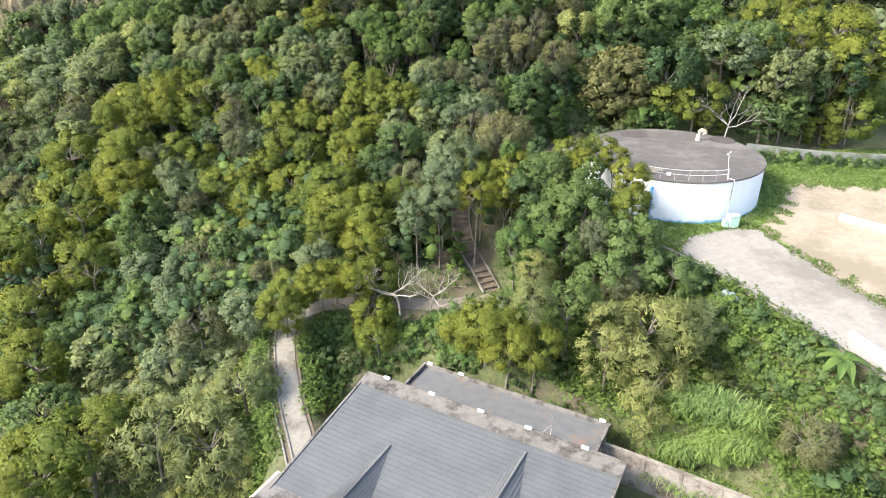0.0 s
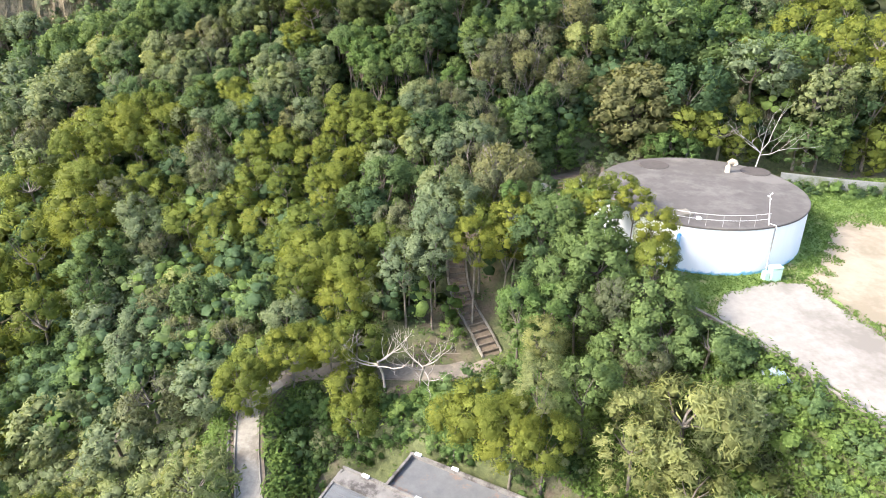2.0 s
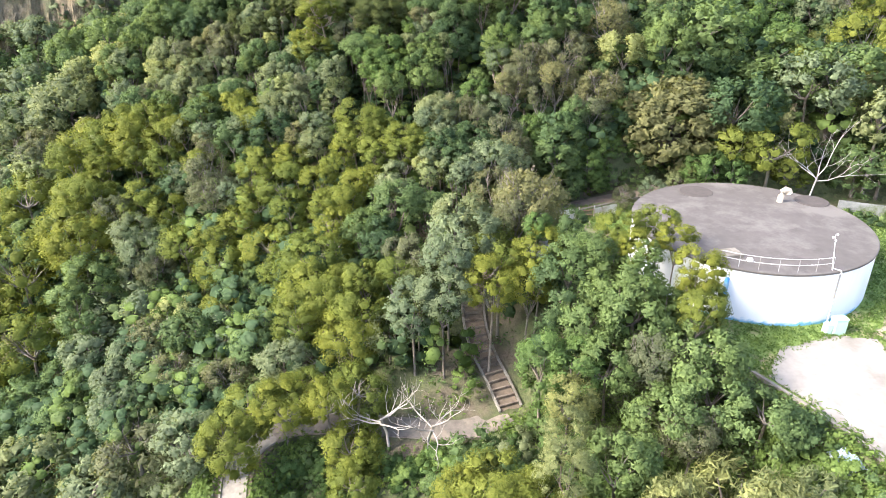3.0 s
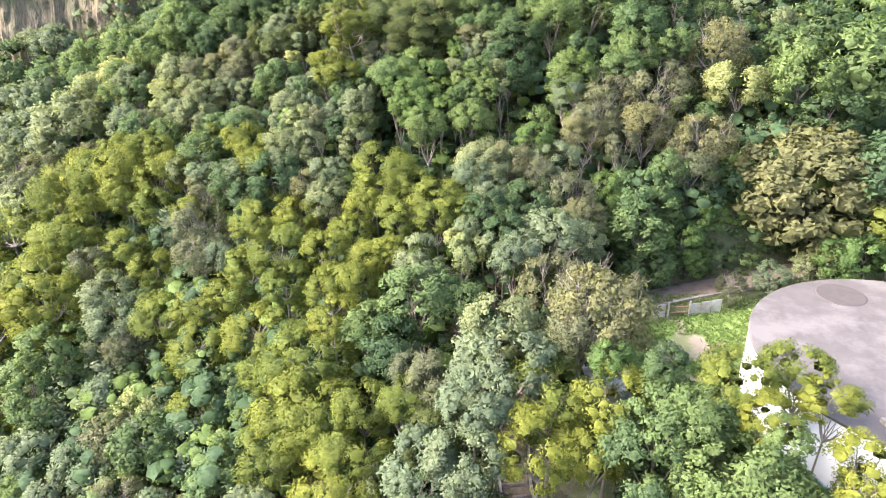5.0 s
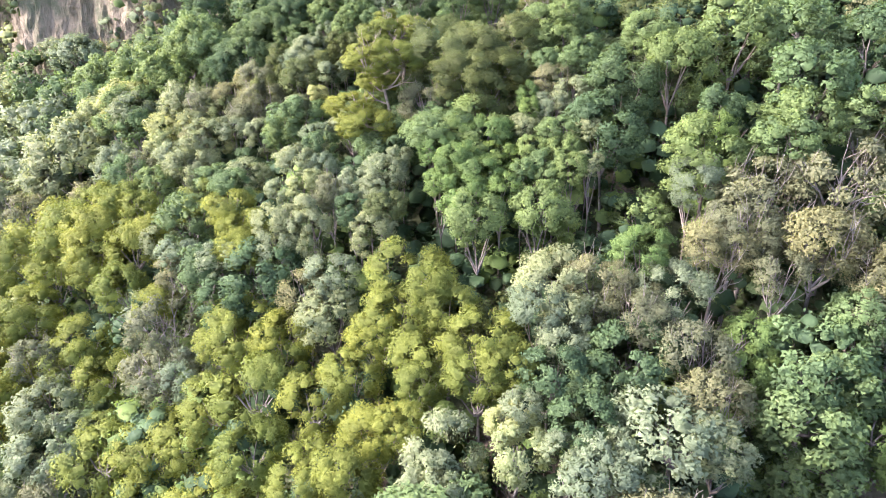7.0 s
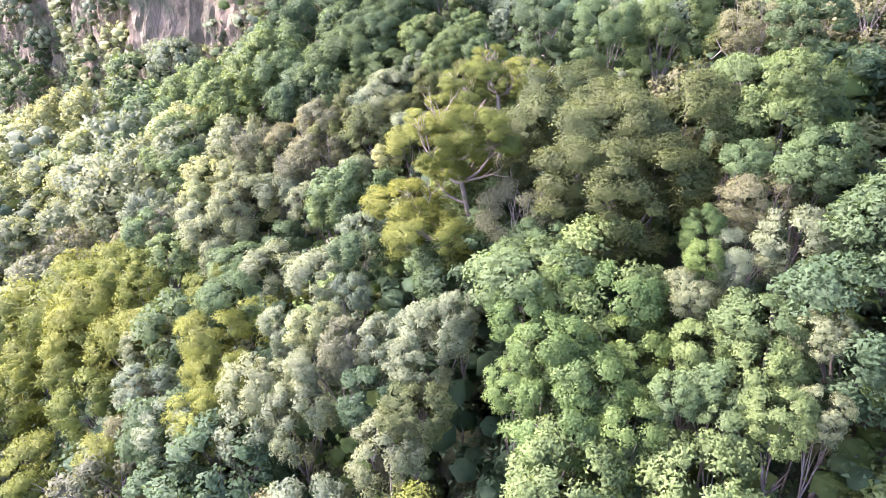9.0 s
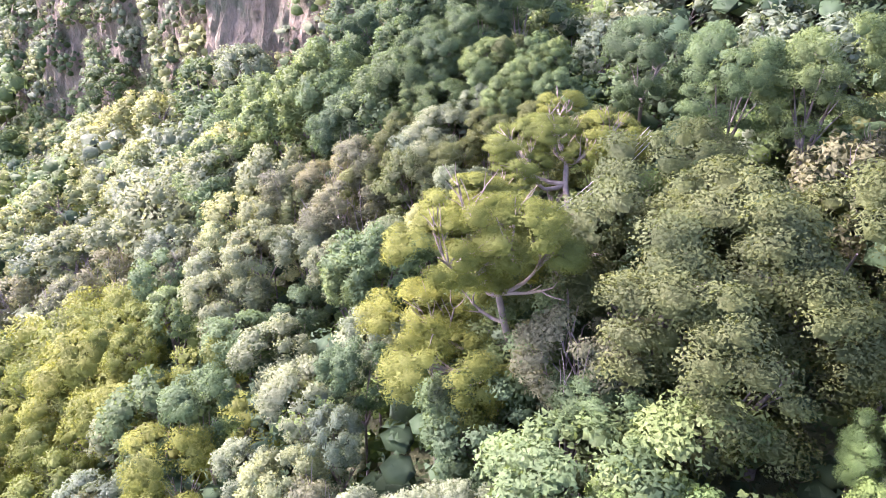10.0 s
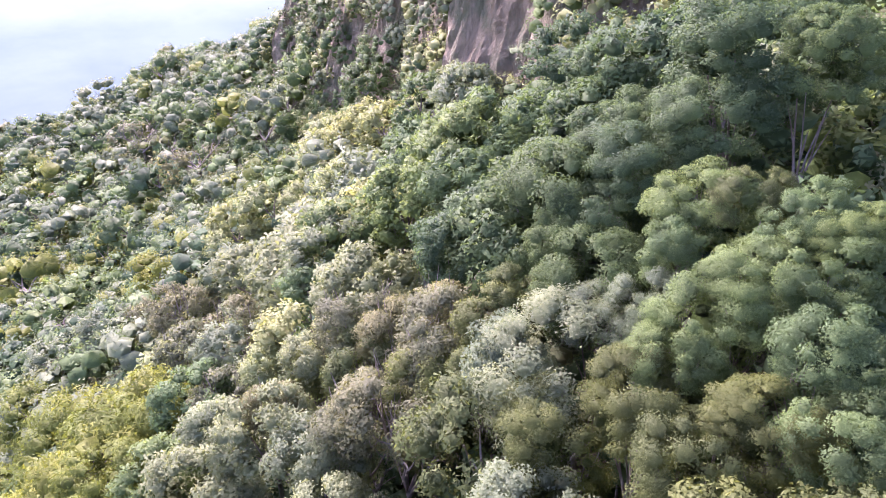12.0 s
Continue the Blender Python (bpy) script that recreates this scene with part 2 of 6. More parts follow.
def soft(v, lo, hi, k):
    v = hi - k * np.logaddexp(0, (hi - v) / k)
    return lo + k * np.logaddexp(0, (v - lo) / k)


def smooth01(v):
    v = np.clip(v, 0, 1)
    return v * v * (3 - 2 * v)


def poly_dist(x, y, poly):
    """Signed distance to a polygon, negative inside."""
    d, inside = np.full(x.shape, 1e9), np.zeros(x.shape, bool)
    for (ax, ay), (bx, by) in zip(poly, poly[1:] + poly[:1]):
        ex, ey = bx - ax, by - ay
        t = np.clip(((x - ax) * ex + (y - ay) * ey) / (ex * ex + ey * ey), 0, 1)
        d = np.minimum(d, np.hypot(x - ax - t * ex, y - ay - t * ey))
        inside ^= ((ay > y) != (by > y)) & (x < (y - ay) / (by - ay + 1e-12) * ex + ax)
    return np.where(inside, -d, d)


def line_dist(x, y, line):
    """Distance to a line in plan, and the line's height at the nearest place."""
    d, z = np.full(x.shape, 1e9), np.zeros(x.shape)
    for (ax, ay, az), (bx, by, bz) in zip(line, line[1:]):
        ex, ey = bx - ax, by - ay
        t = np.clip(((x - ax) * ex + (y - ay) * ey) / (ex * ex + ey * ey + 1e-9), 0, 1)
        dd = np.hypot(x - ax - t * ex, y - ay - t * ey)
        near = dd < d
        d, z = np.where(near, dd, d), np.where(near, az + t * (bz - az), z)
    return d, z


def pad_height(x, y):
    return 4.55 + 0.05 * (np.clip(y, 25, 85) - 60)


def wave(x, y):
    """Gentle unevenness of the slope."""
    return 0.55 * np.sin(x * 0.31 + 1.3 * np.sin(y * 0.17)) * np.cos(y * 0.27 + 0.8 * np.sin(x * 0.13)) + 0.25 * np.sin(x * 0.83 + y * 0.61)


def ground(x, y):
    x, y = np.asarray(x, float), np.asarray(y, float)
    cx, cy = soft(x, -190, 60, 8), soft(y, 24, 128, 6)
    u, v = (cx + 30) / 50, (cy - 85) / 30
    z = 2.77 + v * (15.71 + v * (3.89 + v * (-0.3 - 0.27 * v)))
    z = z + u * (14.89 + v * (0.2 + v * (-0.75 - 0.41 * v))) + u * u * (-2.9 - 1.06 * v + 0.08 * v * v) + u ** 3 * (-2.16 - 0.36 * v) - 0.21 * u ** 4
    # a small spur, a gully and the cut of the track
    for mx, my, size, rise in ((-20, 87, 6, 3.2), (-42, 69, 11, -3.6), (11, 79, 4, -2.6), (-60, 100, 10, -2.5)):
        z = z + rise * np.exp(-((x - mx) ** 2 + (y - my) ** 2) / (2 * size * size))
    z = z + wave(x, y)
    # the spur falls away to the west; the valley lies far below
    z = z - 90 * smooth01((-265 - x) / 170) - 60 * smooth01((0 - y) / 260) - 40 * smooth01((x - 110) / 300)
    z = z - 21 * smooth01((y - 95) / 35) * smooth01((-165 - x) / 70)
    z = z + 60 * smooth01((y - 124) / 70) * smooth01((x + 165) / 60)
    for poly, height, run in ((PAD, pad_height(x, y), 5.0), (HOUSE_YARD, -6.6, 1.2)):
        w = smooth01(1 - poly_dist(x, y, poly) / run)
        z = z * (1 - w) + height * w
    for line, half, run in ((FOOTPATH, 1.3, 2.6), (STAIR, 1.0, 2.2), (BACK_TRACK, 1.1, 1.8)):
        d, h = line_dist(x, y, line)
        w = smooth01(1 - (d - half) / run)
        z = z * (1 - w) + (h - 0.06) * w
    return z


SHEET = []


def at(x, y):
    """The ground's height, between the corners of its sheet."""
    xs, ys, gz = SHEET
    i, j = np.clip(np.searchsorted(xs, x) - 1, 0, len(xs) - 2), np.clip(np.searchsorted(ys, y) - 1, 0, len(ys) - 2)
    u, v = (x - xs[i]) / (xs[i + 1] - xs[i]), (y - ys[j]) / (ys[j + 1] - ys[j])
    return float((gz[j, i] * (1 - u) + gz[j, i + 1] * u) * (1 - v) + (gz[j + 1, i] * (1 - u) + gz[j + 1, i + 1] * u) * v)


def build_ground():
    def axis(lo, hi, far_lo, far_hi, step):
        core = np.arange(lo, hi + 0.01, step)
        left = lo - np.cumsum(step * 1.22 ** np.arange(1, 60))
        right = hi + np.cumsum(step * 1.22 ** np.arange(1, 60))
        return np.concatenate([left[left > far_lo][::-1], core, right[right < far_hi]])
    xs, ys = axis(-62, 58, -4500, 4500, 0.8), axis(26, 122, -4500, 4500, 0.8)
    gx, gy = np.meshgrid(xs, ys)
    gz = ground(gx, gy)
    SHEET.extend((xs, ys, gz))
    n, m = gx.shape
    verts = np.stack([gx, gy, gz], -1).reshape(-1, 3)
    i = (np.arange(n - 1)[:, None] * m + np.arange(m - 1)).ravel()
    me = mesh_of("ground", verts, np.stack([i, i + 1, i + m + 1, i + m], -1), FLOOR, True)
    tagged(new("ground", me), "steep forest hillside of leaf litter and bare brown earth", "ground", kind="structure")


build_ground()


def inside_poly(poly, z, thick, name, material, label, category, grow=0.0):
    """A flat slab over a plan shape, laid on the pad."""
    bm = bmesh.new()
    if grow:
        loop = []
        for (ax, ay), (bx, by) in zip(poly, poly[1:] + poly[:1]):
            n = max(1, int(math.hypot(bx - ax, by - ay) / 0.45))
            for k in range(n):
                x, y = ax + (bx - ax) * k / n, ay + (by - ay) * k / n
                loop.append((x + grow * noise.noise(Vector((x * 0.9, y * 0.9, 1))), y + grow * noise.noise(Vector((x * 0.9, y * 0.9, 7)))))
        poly = loop
    top = [bm.verts.new((x, y, float(pad_height(x, y)) + z)) for x, y in poly]
    f = bm.faces.new(top)
    ext = bmesh.ops.extrude_face_region(bm, geom=[f])
    for v in ext["geom"]:
        if isinstance(v, bmesh.types.BMVert):
            v.co.z -= thick
    bmesh.ops.recalc_face_normals(bm, faces=bm.faces[:])
    ob = part(name, bm, material)
    return tagged(ob, label, category, kind="structure")


# ---- the yard beside the tank ----
inside_poly([(20.6, 53.4), (23.9, 47.7), (27.8, 39.2), (30.5, 33.5), (37, 36), (33.4, 44.4), (31.2, 51.0), (29.3, 57.3), (27.2, 57.9), (24.8, 57.0), (22.4, 56.2)], 0.09, 0.4, "pavement", PALE_CONCRETE, "sun-bleached pale concrete ramp beside the water tank", "pavement", 0.35)
inside_poly([(29.6, 57.4), (31.6, 51.1), (33.8, 44.6), (37.5, 36.2), (62, 36), (62, 66), (46, 67.5), (37.5, 68.5), (33.8, 62.5)], 0.05, 0.4, "yard", SAND, "dusty tan sand yard beside the concrete ramp", "ground", 0.8)


GRASS = surface("yard_grass", (0.10, 0.165, 0.035), (0.18, 0.25, 0.065), 2.0, 0.95, (0.23, 0.20, 0.11), 0.35, 0.6, 0.05, stain_at=0.54)
inside_poly([(9, 78.5), (8.5, 66.5), (12.5, 60.5), (17.3, 57.2), (20.2, 53.6), (24, 47.8), (28, 39.2), (31.4, 31.4), (79, 31.4), (79, 79), (40, 79.2)], 0.015, 0.6, "lawn", GRASS, "rough green grass round the water tank", "lawn")

inside_poly([(10.6, 71.2), (12.2, 71.0), (14.4, 71.6), (14.2, 73.2), (13.2, 74.4), (12.9, 75.9), (12.1, 75.8), (12.2, 74.0), (11.0, 73.0)], 0.035, 0.3, "bare_patch", surface("worn_soil", (0.21, 0.175, 0.125), (0.31, 0.265, 0.195), 1.2, 0.95, (0.15, 0.165, 0.07), 0.6, 0.5, 0.03), "worn brown patch of soil in the lawn", "ground", 0.7)


def build_tank():
    cx, cy, r, zb, zt = 24.0, 68.0, 9.05, 4.3, 8.72
    tank = thing("water_tank", "round white concrete water tank with grey flat roof in a yard", "water tank", Matrix.Translation((cx, cy, zb)))
    n, h = 96, zt - zb
    m, nt, b = mat("tank_wall_paint")
    geo = nt.nodes.new("ShaderNodeNewGeometry")
    sep = nt.nodes.new("ShaderNodeSeparateXYZ")
    nt.links.new(geo.outputs["Position"], sep.inputs[0])
    add = nt.nodes.new("ShaderNodeMath")
    add.operation = "MULTIPLY_ADD"
    nt.links.new(noise_tex(nt, 1.3, 5, 0.7), add.inputs[0])
    add.inputs[1].default_value = -0.9
    nt.links.new(sep.outputs[2], add.inputs[2])
    base = ramp(nt, noise_tex(nt, 0.6, 5, 0.6, (1, 1, 0.15)), ((0.3, (0.72, 0.76, 0.80)), (0.7, (0.84, 0.85, 0.86))))
    low = nt.nodes.new("ShaderNodeMapRange")
    low.inputs[1].default_value, low.inputs[2].default_value, low.inputs[3].default_value, low.inputs[4].default_value = 4.22, 4.42, 1.0, 0.0
    nt.links.new(add.outputs[0], low.inputs[0])
    nt.links.new(blend(nt, low.outputs[0], base, (0.16, 0.42, 0.62)), b.inputs["Base Color"])
    b.inputs["Roughness"].default_value = 0.6
    bm = bmesh.new()
    prof = [(r, 0.0), (r, h - 0.16)]
    for (ra, za), (rb, zb2) in zip(prof, prof[1:]):
        a = [bm.verts.new((ra * math.cos(2 * math.pi * k / n), ra * math.sin(2 * math.pi * k / n), za)) for k in range(n)]
        c = [bm.verts.new((rb * math.cos(2 * math.pi * k / n), rb * math.sin(2 * math.pi * k / n), zb2)) for k in range(n)]
        for k in range(n):
            bm.faces.new((a[k], a[(k + 1) % n], c[(k + 1) % n], c[k])).smooth = True
    part("wall", bm, m, tank, "white painted wall with a blue base band")
    bm = bmesh.new()
    prof = [(r, h - 0.16), (r + 0.08, h - 0.16), (r + 0.09, h - 0.02), (r + 0.02, h + 0.02), (r - 0.3, h + 0.01), (r * 0.5, h + 0.10), (0.0, h + 0.16)]
    rings = [[bm.verts.new((ra * math.cos(2 * math.pi * k / n), ra * math.sin(2 * math.pi * k / n), za)) for k in range(n)] for ra, za in prof[:-1]]
    for a, c in zip(rings, rings[1:]):
        for k in range(n):
            bm.faces.new((a[k], a[(k + 1) % n], c[(k + 1) % n], c[k]))
    top = bm.verts.new((0, 0, prof[-1][1]))
    for k in range(n):
        bm.faces.new((rings[-1][k], rings[-1][(k + 1) % n], top))
    part("roof", bm, ROOF_SKIN, tank, "grey-brown weathered roof slab")
    # railing along the front edge
    a0, a1 = math.radians(237), math.radians(287)
    arc = [(a0 + (a1 - a0) * k / 24) for k in range(25)]
    rr = r - 0.25
    for z in (0.55, 1.0):
        part("rail", tube([(rr * math.cos(a), rr * math.sin(a), h + z) for a in arc], 0.013, 6), WHITE, tank, "thin white handrail")
    for k in range(0, 25, 4):
        a = arc[k]
        part("rail_post", tube([(rr * math.cos(a), rr * math.sin(a), h - 0.02), (rr * math.cos(a), rr * math.sin(a), h + 1.02)], 0.014, 6), GALV, tank)
    a = a1
    px, py = rr * math.cos(a), rr * math.sin(a)
    part("mast", tube([(px, py, h), (px - 0.15, py + 0.1, h + 1.4), (px - 0.3, py + 0.2, h + 2.6)], [0.032, 0.028, 0.022], 8), WHITE, tank, "slim white mast leaning over the roof edge")
    for dx, dz in ((0.12, 2.55), (-0.12, 2.35), (0.1, 2.1)):
        part("sensor", box(0.13, 0.12, 0.12, Matrix.Translation((px - 0.28 + dx, py + 0.2, h + dz)), 0.03), WHITE, tank, "white sensor box")
    part("bracket", tube([(px, py, h + 0.15), (px + 0.5, py - 0.2, h + 0.05), (px + 0.55, py - 0.3, h - 0.2)], 0.04, 6), WHITE, tank)
    part("downpipe", tube([(px + 0.4, py - 0.38, h - 0.1), (px + 0.4, py - 0.38, 0.1)], 0.05, 8), GALV, tank, "thin grey pipe down the wall")
    a = math.radians(242)
    bx, by = (r + 0.22) * math.cos(a), (r + 0.22) * math.sin(a)
    part("inlet_pipe", tube([(bx * 0.97, by * 0.97, h - 1.0), (bx, by, h - 0.9), (bx * 1.01, by * 1.01, h - 1.2), (bx * 1.01, by * 1.01, 0)], 0.17, 12), BLUE, tank, "blue painted standpipe")
    for x, y, s in ((-2.2, 6.6, 1.5), (7.0, 4.4, 1.4)):
        bm = bmesh.new()
        bmesh.ops.create_cone(bm, cap_ends=True, segments=28, radius1=s, radius2=s * 0.94, depth=0.06, matrix=Matrix.Translation((x, y, h + 0.16 - 0.012 * math.hypot(x, y))))
        part("hatch", bm, surface("hatch_skin", (0.05, 0.043, 0.04), (0.07, 0.06, 0.055), 2, 0.9), tank, "dark round hatch cover")
    bm = box(2.0, 1.2, 0.25, Matrix.Translation((-3.9, -6.2, h + 0.02)) @ Matrix.Rotation(0.2, 4, "Z"), 0.03)
    part("access_cover", bm, CONCRETE, tank, "raised concrete access cover")
    bm = box(0.35, 0.3, 0.25, Matrix.Translation((-2.6, -7.2, h + 0.02)), 0.03)
    part("junction_box", bm, WHITE, tank, "small white box on the roof edge")
    # hooked vent
    vx, vy = 4.2, 4.2
    pts = [(vx, vy, h), (vx, vy, h + 0.7), (vx + 0.07, vy, h + 1.0), (vx + 0.3, vy, h + 1.18), (vx + 0.55, vy, h + 1.08), (vx + 0.64, vy, h + 0.85)]
    part("vent_pipe", tube(pts, [0.25, 0.25, 0.26, 0.27, 0.28, 0.3], 14), surface("cream_vent", (0.30, 0.265, 0.21), (0.40, 0.355, 0.29), 4, 0.6), tank, "cream gooseneck vent pipe")
    # dark disc over the closed pipe end: shade inside the mouth, as colour
    bm = bmesh.new()
    bmesh.ops.create_cone(bm, cap_ends=True, segments=14, radius1=0.28, radius2=0.28, depth=0.03, matrix=Matrix.Translation((vx + 0.65, vy, h + 0.83)))
    part("vent_mouth_shade", bm, DARK, tank)


build_tank()


def build_bin():
    x, y = 27.2, 58.2
    b = thing("utility_cabinet", "pale green plastic cabinet standing against the water tank", "cabinet", Matrix.Translation((x, y, float(pad_height(x, y)) - 0.1)) @ Matrix.Rotation(0.15, 4, "Z"))
    part("body", box(0.95, 0.6, 1.25, None, 0.05), PALE_GREEN, b)
    part("lid", box(1.0, 0.66, 0.14, Matrix.Translation((0, 0, 1.25)), 0.04), PALE_GREEN, b)
    part("side_box", box(0.45, 0.5, 0.95, Matrix.Translation((-0.75, 0.05, 0)), 0.04), PALE_GREEN, b)


build_bin()


def build_yard_edges():
    kerb = [(17.6, 56.4), (20.2, 53.0), (23.6, 47.4), (27.4, 38.9), (30.2, 32.5)]
    k = thing("kerb", "low weathered concrete kerb edging the ramp", "kerb", kind="structure")
    line = smooth_line([(x, y, float(pad_height(x, y)) + 0.02) for x, y in kerb], 1.0)
    part("kerb_stone", strip(line, 0.22, 0.45, 0.2), CONCRETE, k)
    line = smooth_line([(x, y, float(pad_height(x, y)) + 0.06) for x, y in ((29.2, 57.6), (31.4, 51.0), (33.6, 44.5), (37.2, 36))], 1.0)
    t = thing("channel", "dark weedy drain channel between ramp and sand yard", "channel", kind="structure")
    part("channel_bed", strip(line, 0.3, 0.2, 0.02), TIMBER, t)
    # a low white wall at the edge of the sand yard and another below the ramp
    for pts, hgt, lab in ((((38.2, 59.8), (41.3, 57.0), (47, 52.5)), 0.65, "low whitewashed wall in the sand yard"), (((28.7, 40.7), (29.9, 36.6), (31.5, 31.5)), 0.7, "low whitewashed wall beside the ramp")):
        w = thing("low_wall", lab, "wall", kind="structure")
        line = [(x, y, float(pad_height(x, y)) + hgt) for x, y in pts]
        part("wall_body", strip(line, 0.25, hgt + 0.3), WHITE, w)


build_yard_edges()


def build_back_fence():
    """Sheet fence, gate and old wall at the back of the yard."""
    f = thing("sheet_fence", "weathered grey-blue metal sheet fence with a gate behind the tank", "fence")
    runs = (((9.0, 75.6), (11.7, 76.1)), ((13.4, 76.6), (15.6, 77.3)))
    for (ax, ay), (bx, by) in runs:
        n = max(2, int(math.hypot(bx - ax, by - ay) / 0.75))
        for k in range(n):
            x0, y0 = ax + (bx - ax) * k / n, ay + (by - ay) * k / n
            ang = math.atan2(by - ay, bx - ax)
            part("sheet", box(math.hypot(bx - ax, by - ay) / n - 0.03, 0.05, 1.05 + 0.06 * (k % 3), Matrix.Translation((x0, y0, at(x0, y0) - 0.1)) @ Matrix.Rotation(ang, 4, "Z") @ Matrix.Translation((0.36, 0, 0)), 0.01), GALV, f)
    for x, y in ((11.8, 76.15), (13.3, 76.55)):
        part("gate_post", box(0.12, 0.12, 1.3, Matrix.Translation((x, y, at(x, y) - 0.1)), 0.02), GALV, f)
    for z in (0.35, 0.8):
        part("gate_bar", tube([(11.8, 76.15, at(11.8, 76.15) + z), (13.3, 76.55, at(13.3, 76.55) + z)], 0.035, 6), surface("rusty_bar", (0.16, 0.09, 0.06), (0.26, 0.16, 0.11), 8), f)
    w = thing("back_wall", "mossy grey block wall at the edge of the forest", "wall", kind="structure")
    line = smooth_line([(x, y, float(pad_height(x, y)) + 1.3) for x, y in ((36.5, 77.8), (41, 76.2), (46.5, 74.6), (56, 73.5))], 1.5)
    part("wall_body", strip(line, 0.3, 1.9), surface("mossy_block", (0.13, 0.14, 0.135), (0.20, 0.21, 0.205), 2, 0.9, (0.08, 0.10, 0.05), 0.6), w)
    s = thing("tin_shed", "small shed with a grey-blue tin roof among trees", "shed", Matrix.Translation((7.0, 66.9, at(7.0, 66.9))) @ Matrix.Rotation(0.2, 4, "Z"))
    part("shed_wall", box(2.2, 1.8, 1.7, None, 0.02), GALV, s)
    part("shed_roof", box(2.7, 2.3, 0.06, Matrix.Translation((0, 0, 1.75)) @ Matrix.Rotation(0.12, 4, "X"), 0.01), GALV, s)


build_back_fence()


def beside(line, off):
    """The same line, moved sideways."""
    out = []
    for i, q in enumerate(line):
        a, b = line[max(i - 1, 0)], line[min(i + 1, len(line) - 1)]
        d = math.hypot(b[0] - a[0], b[1] - a[1])
        out.append((q[0] + (b[1] - a[1]) / d * off, q[1] - (b[0] - a[0]) / d * off, q[2]))
    return out


def build_footpath():
    turn = next(i for i, q in enumerate(FOOTPATH) if q[1] > 54.2)
    p = thing("footpath", "winding pale concrete footpath with low kerbs through shrubs", "footpath", kind="structure")
    part("path_slab", strip(FOOTPATH[: turn + 1], 1.5, 0.3, 0.03), CONCRETE, p)
    for side, h in ((-0.83, 0.12), (0.83, 0.08)):
        part("path_kerb", strip(beside(FOOTPATH[: turn + 1], side), 0.13, 0.4, h), CONCRETE, p)
    part("drain_edge", strip(beside(FOOTPATH[: turn], -1.3), 0.12, 0.4, 0.10), CONCRETE, p)
    part("verge", strip(beside(FOOTPATH[: turn], -1.07), 0.34, 0.3, -0.01), EARTH, p, "strip of bare brown earth")
    part("verge", strip(beside(FOOTPATH[: turn], 1.05), 0.3, 0.3, -0.01), EARTH, p, "strip of bare brown earth")
    e = thing("earth_track", "trodden grey-brown earth track leading to the steps", "track", kind="structure")
    part("track_bed", strip(FOOTPATH[turn:], 2.1, 0.3, 0.02), surface("trodden_earth", (0.115, 0.10, 0.085), (0.18, 0.16, 0.135), 2.2, 0.95, (0.22, 0.19, 0.15), 0.5, 0.5, 0.03), e)

    t = thing("dirt_track", "brown dirt track behind the tank at the forest edge", "track", kind="structure")
    part("track_bed", strip(BACK_TRACK, 2.0, 0.3, 0.03), surface("brown_dirt", (0.115, 0.085, 0.062), (0.19, 0.145, 0.105), 2.0, 0.95, (0.15, 0.13, 0.10), 0.5, 0.5, 0.03), t)
    part("track_edge", strip(beside(BACK_TRACK, 1.15), 0.2, 0.4, 0.14), CONCRETE, t)


build_footpath()


def build_stair():
    s = thing("hillside_stair", "earth steps with grey timber risers climbing into the trees", "stairs", kind="structure")
    line = STAIR
    run = [0.0]
    for a, b in zip(line, line[1:]):
        run.append(run[-1] + math.dist(a[:2], b[:2]))
    part("stair_bed", strip(line, 1.5, 0.5, -0.02), EARTH, s, "brown trodden earth")
    d = 0.35
    while d < run[-1] - 0.3:
        i = next(k for k in range(len(run)) if run[k] > d)
        t = (d - run[i - 1]) / (run[i] - run[i - 1])
        a, b = Vector(line[i - 1]), Vector(line[i])
        p = a.lerp(b, t)
        ang = math.atan2(b.y - a.y, b.x - a.x) + math.pi / 2
        part("riser", box(1.5, 0.16, 0.28, Matrix.Translation((p.x, p.y, p.z - 0.1)) @ Matrix.Rotation(ang, 4, "Z"), 0.025), TIMBER, s)
        d += 0.62
    for side in (-0.88, 0.88):
        edge = []
        for i, q in enumerate(line):
            a, b = line[max(i - 1, 0)], line[min(i + 1, len(line) - 1)]
            n = math.hypot(b[0] - a[0], b[1] - a[1])
            edge.append((q[0] + (b[1] - a[1]) / n * side, q[1] - (b[0] - a[0]) / n * side, q[2]))
        part("stair_edge", strip(edge, 0.16, 0.5, 0.16), CONCRETE, s)


build_stair()


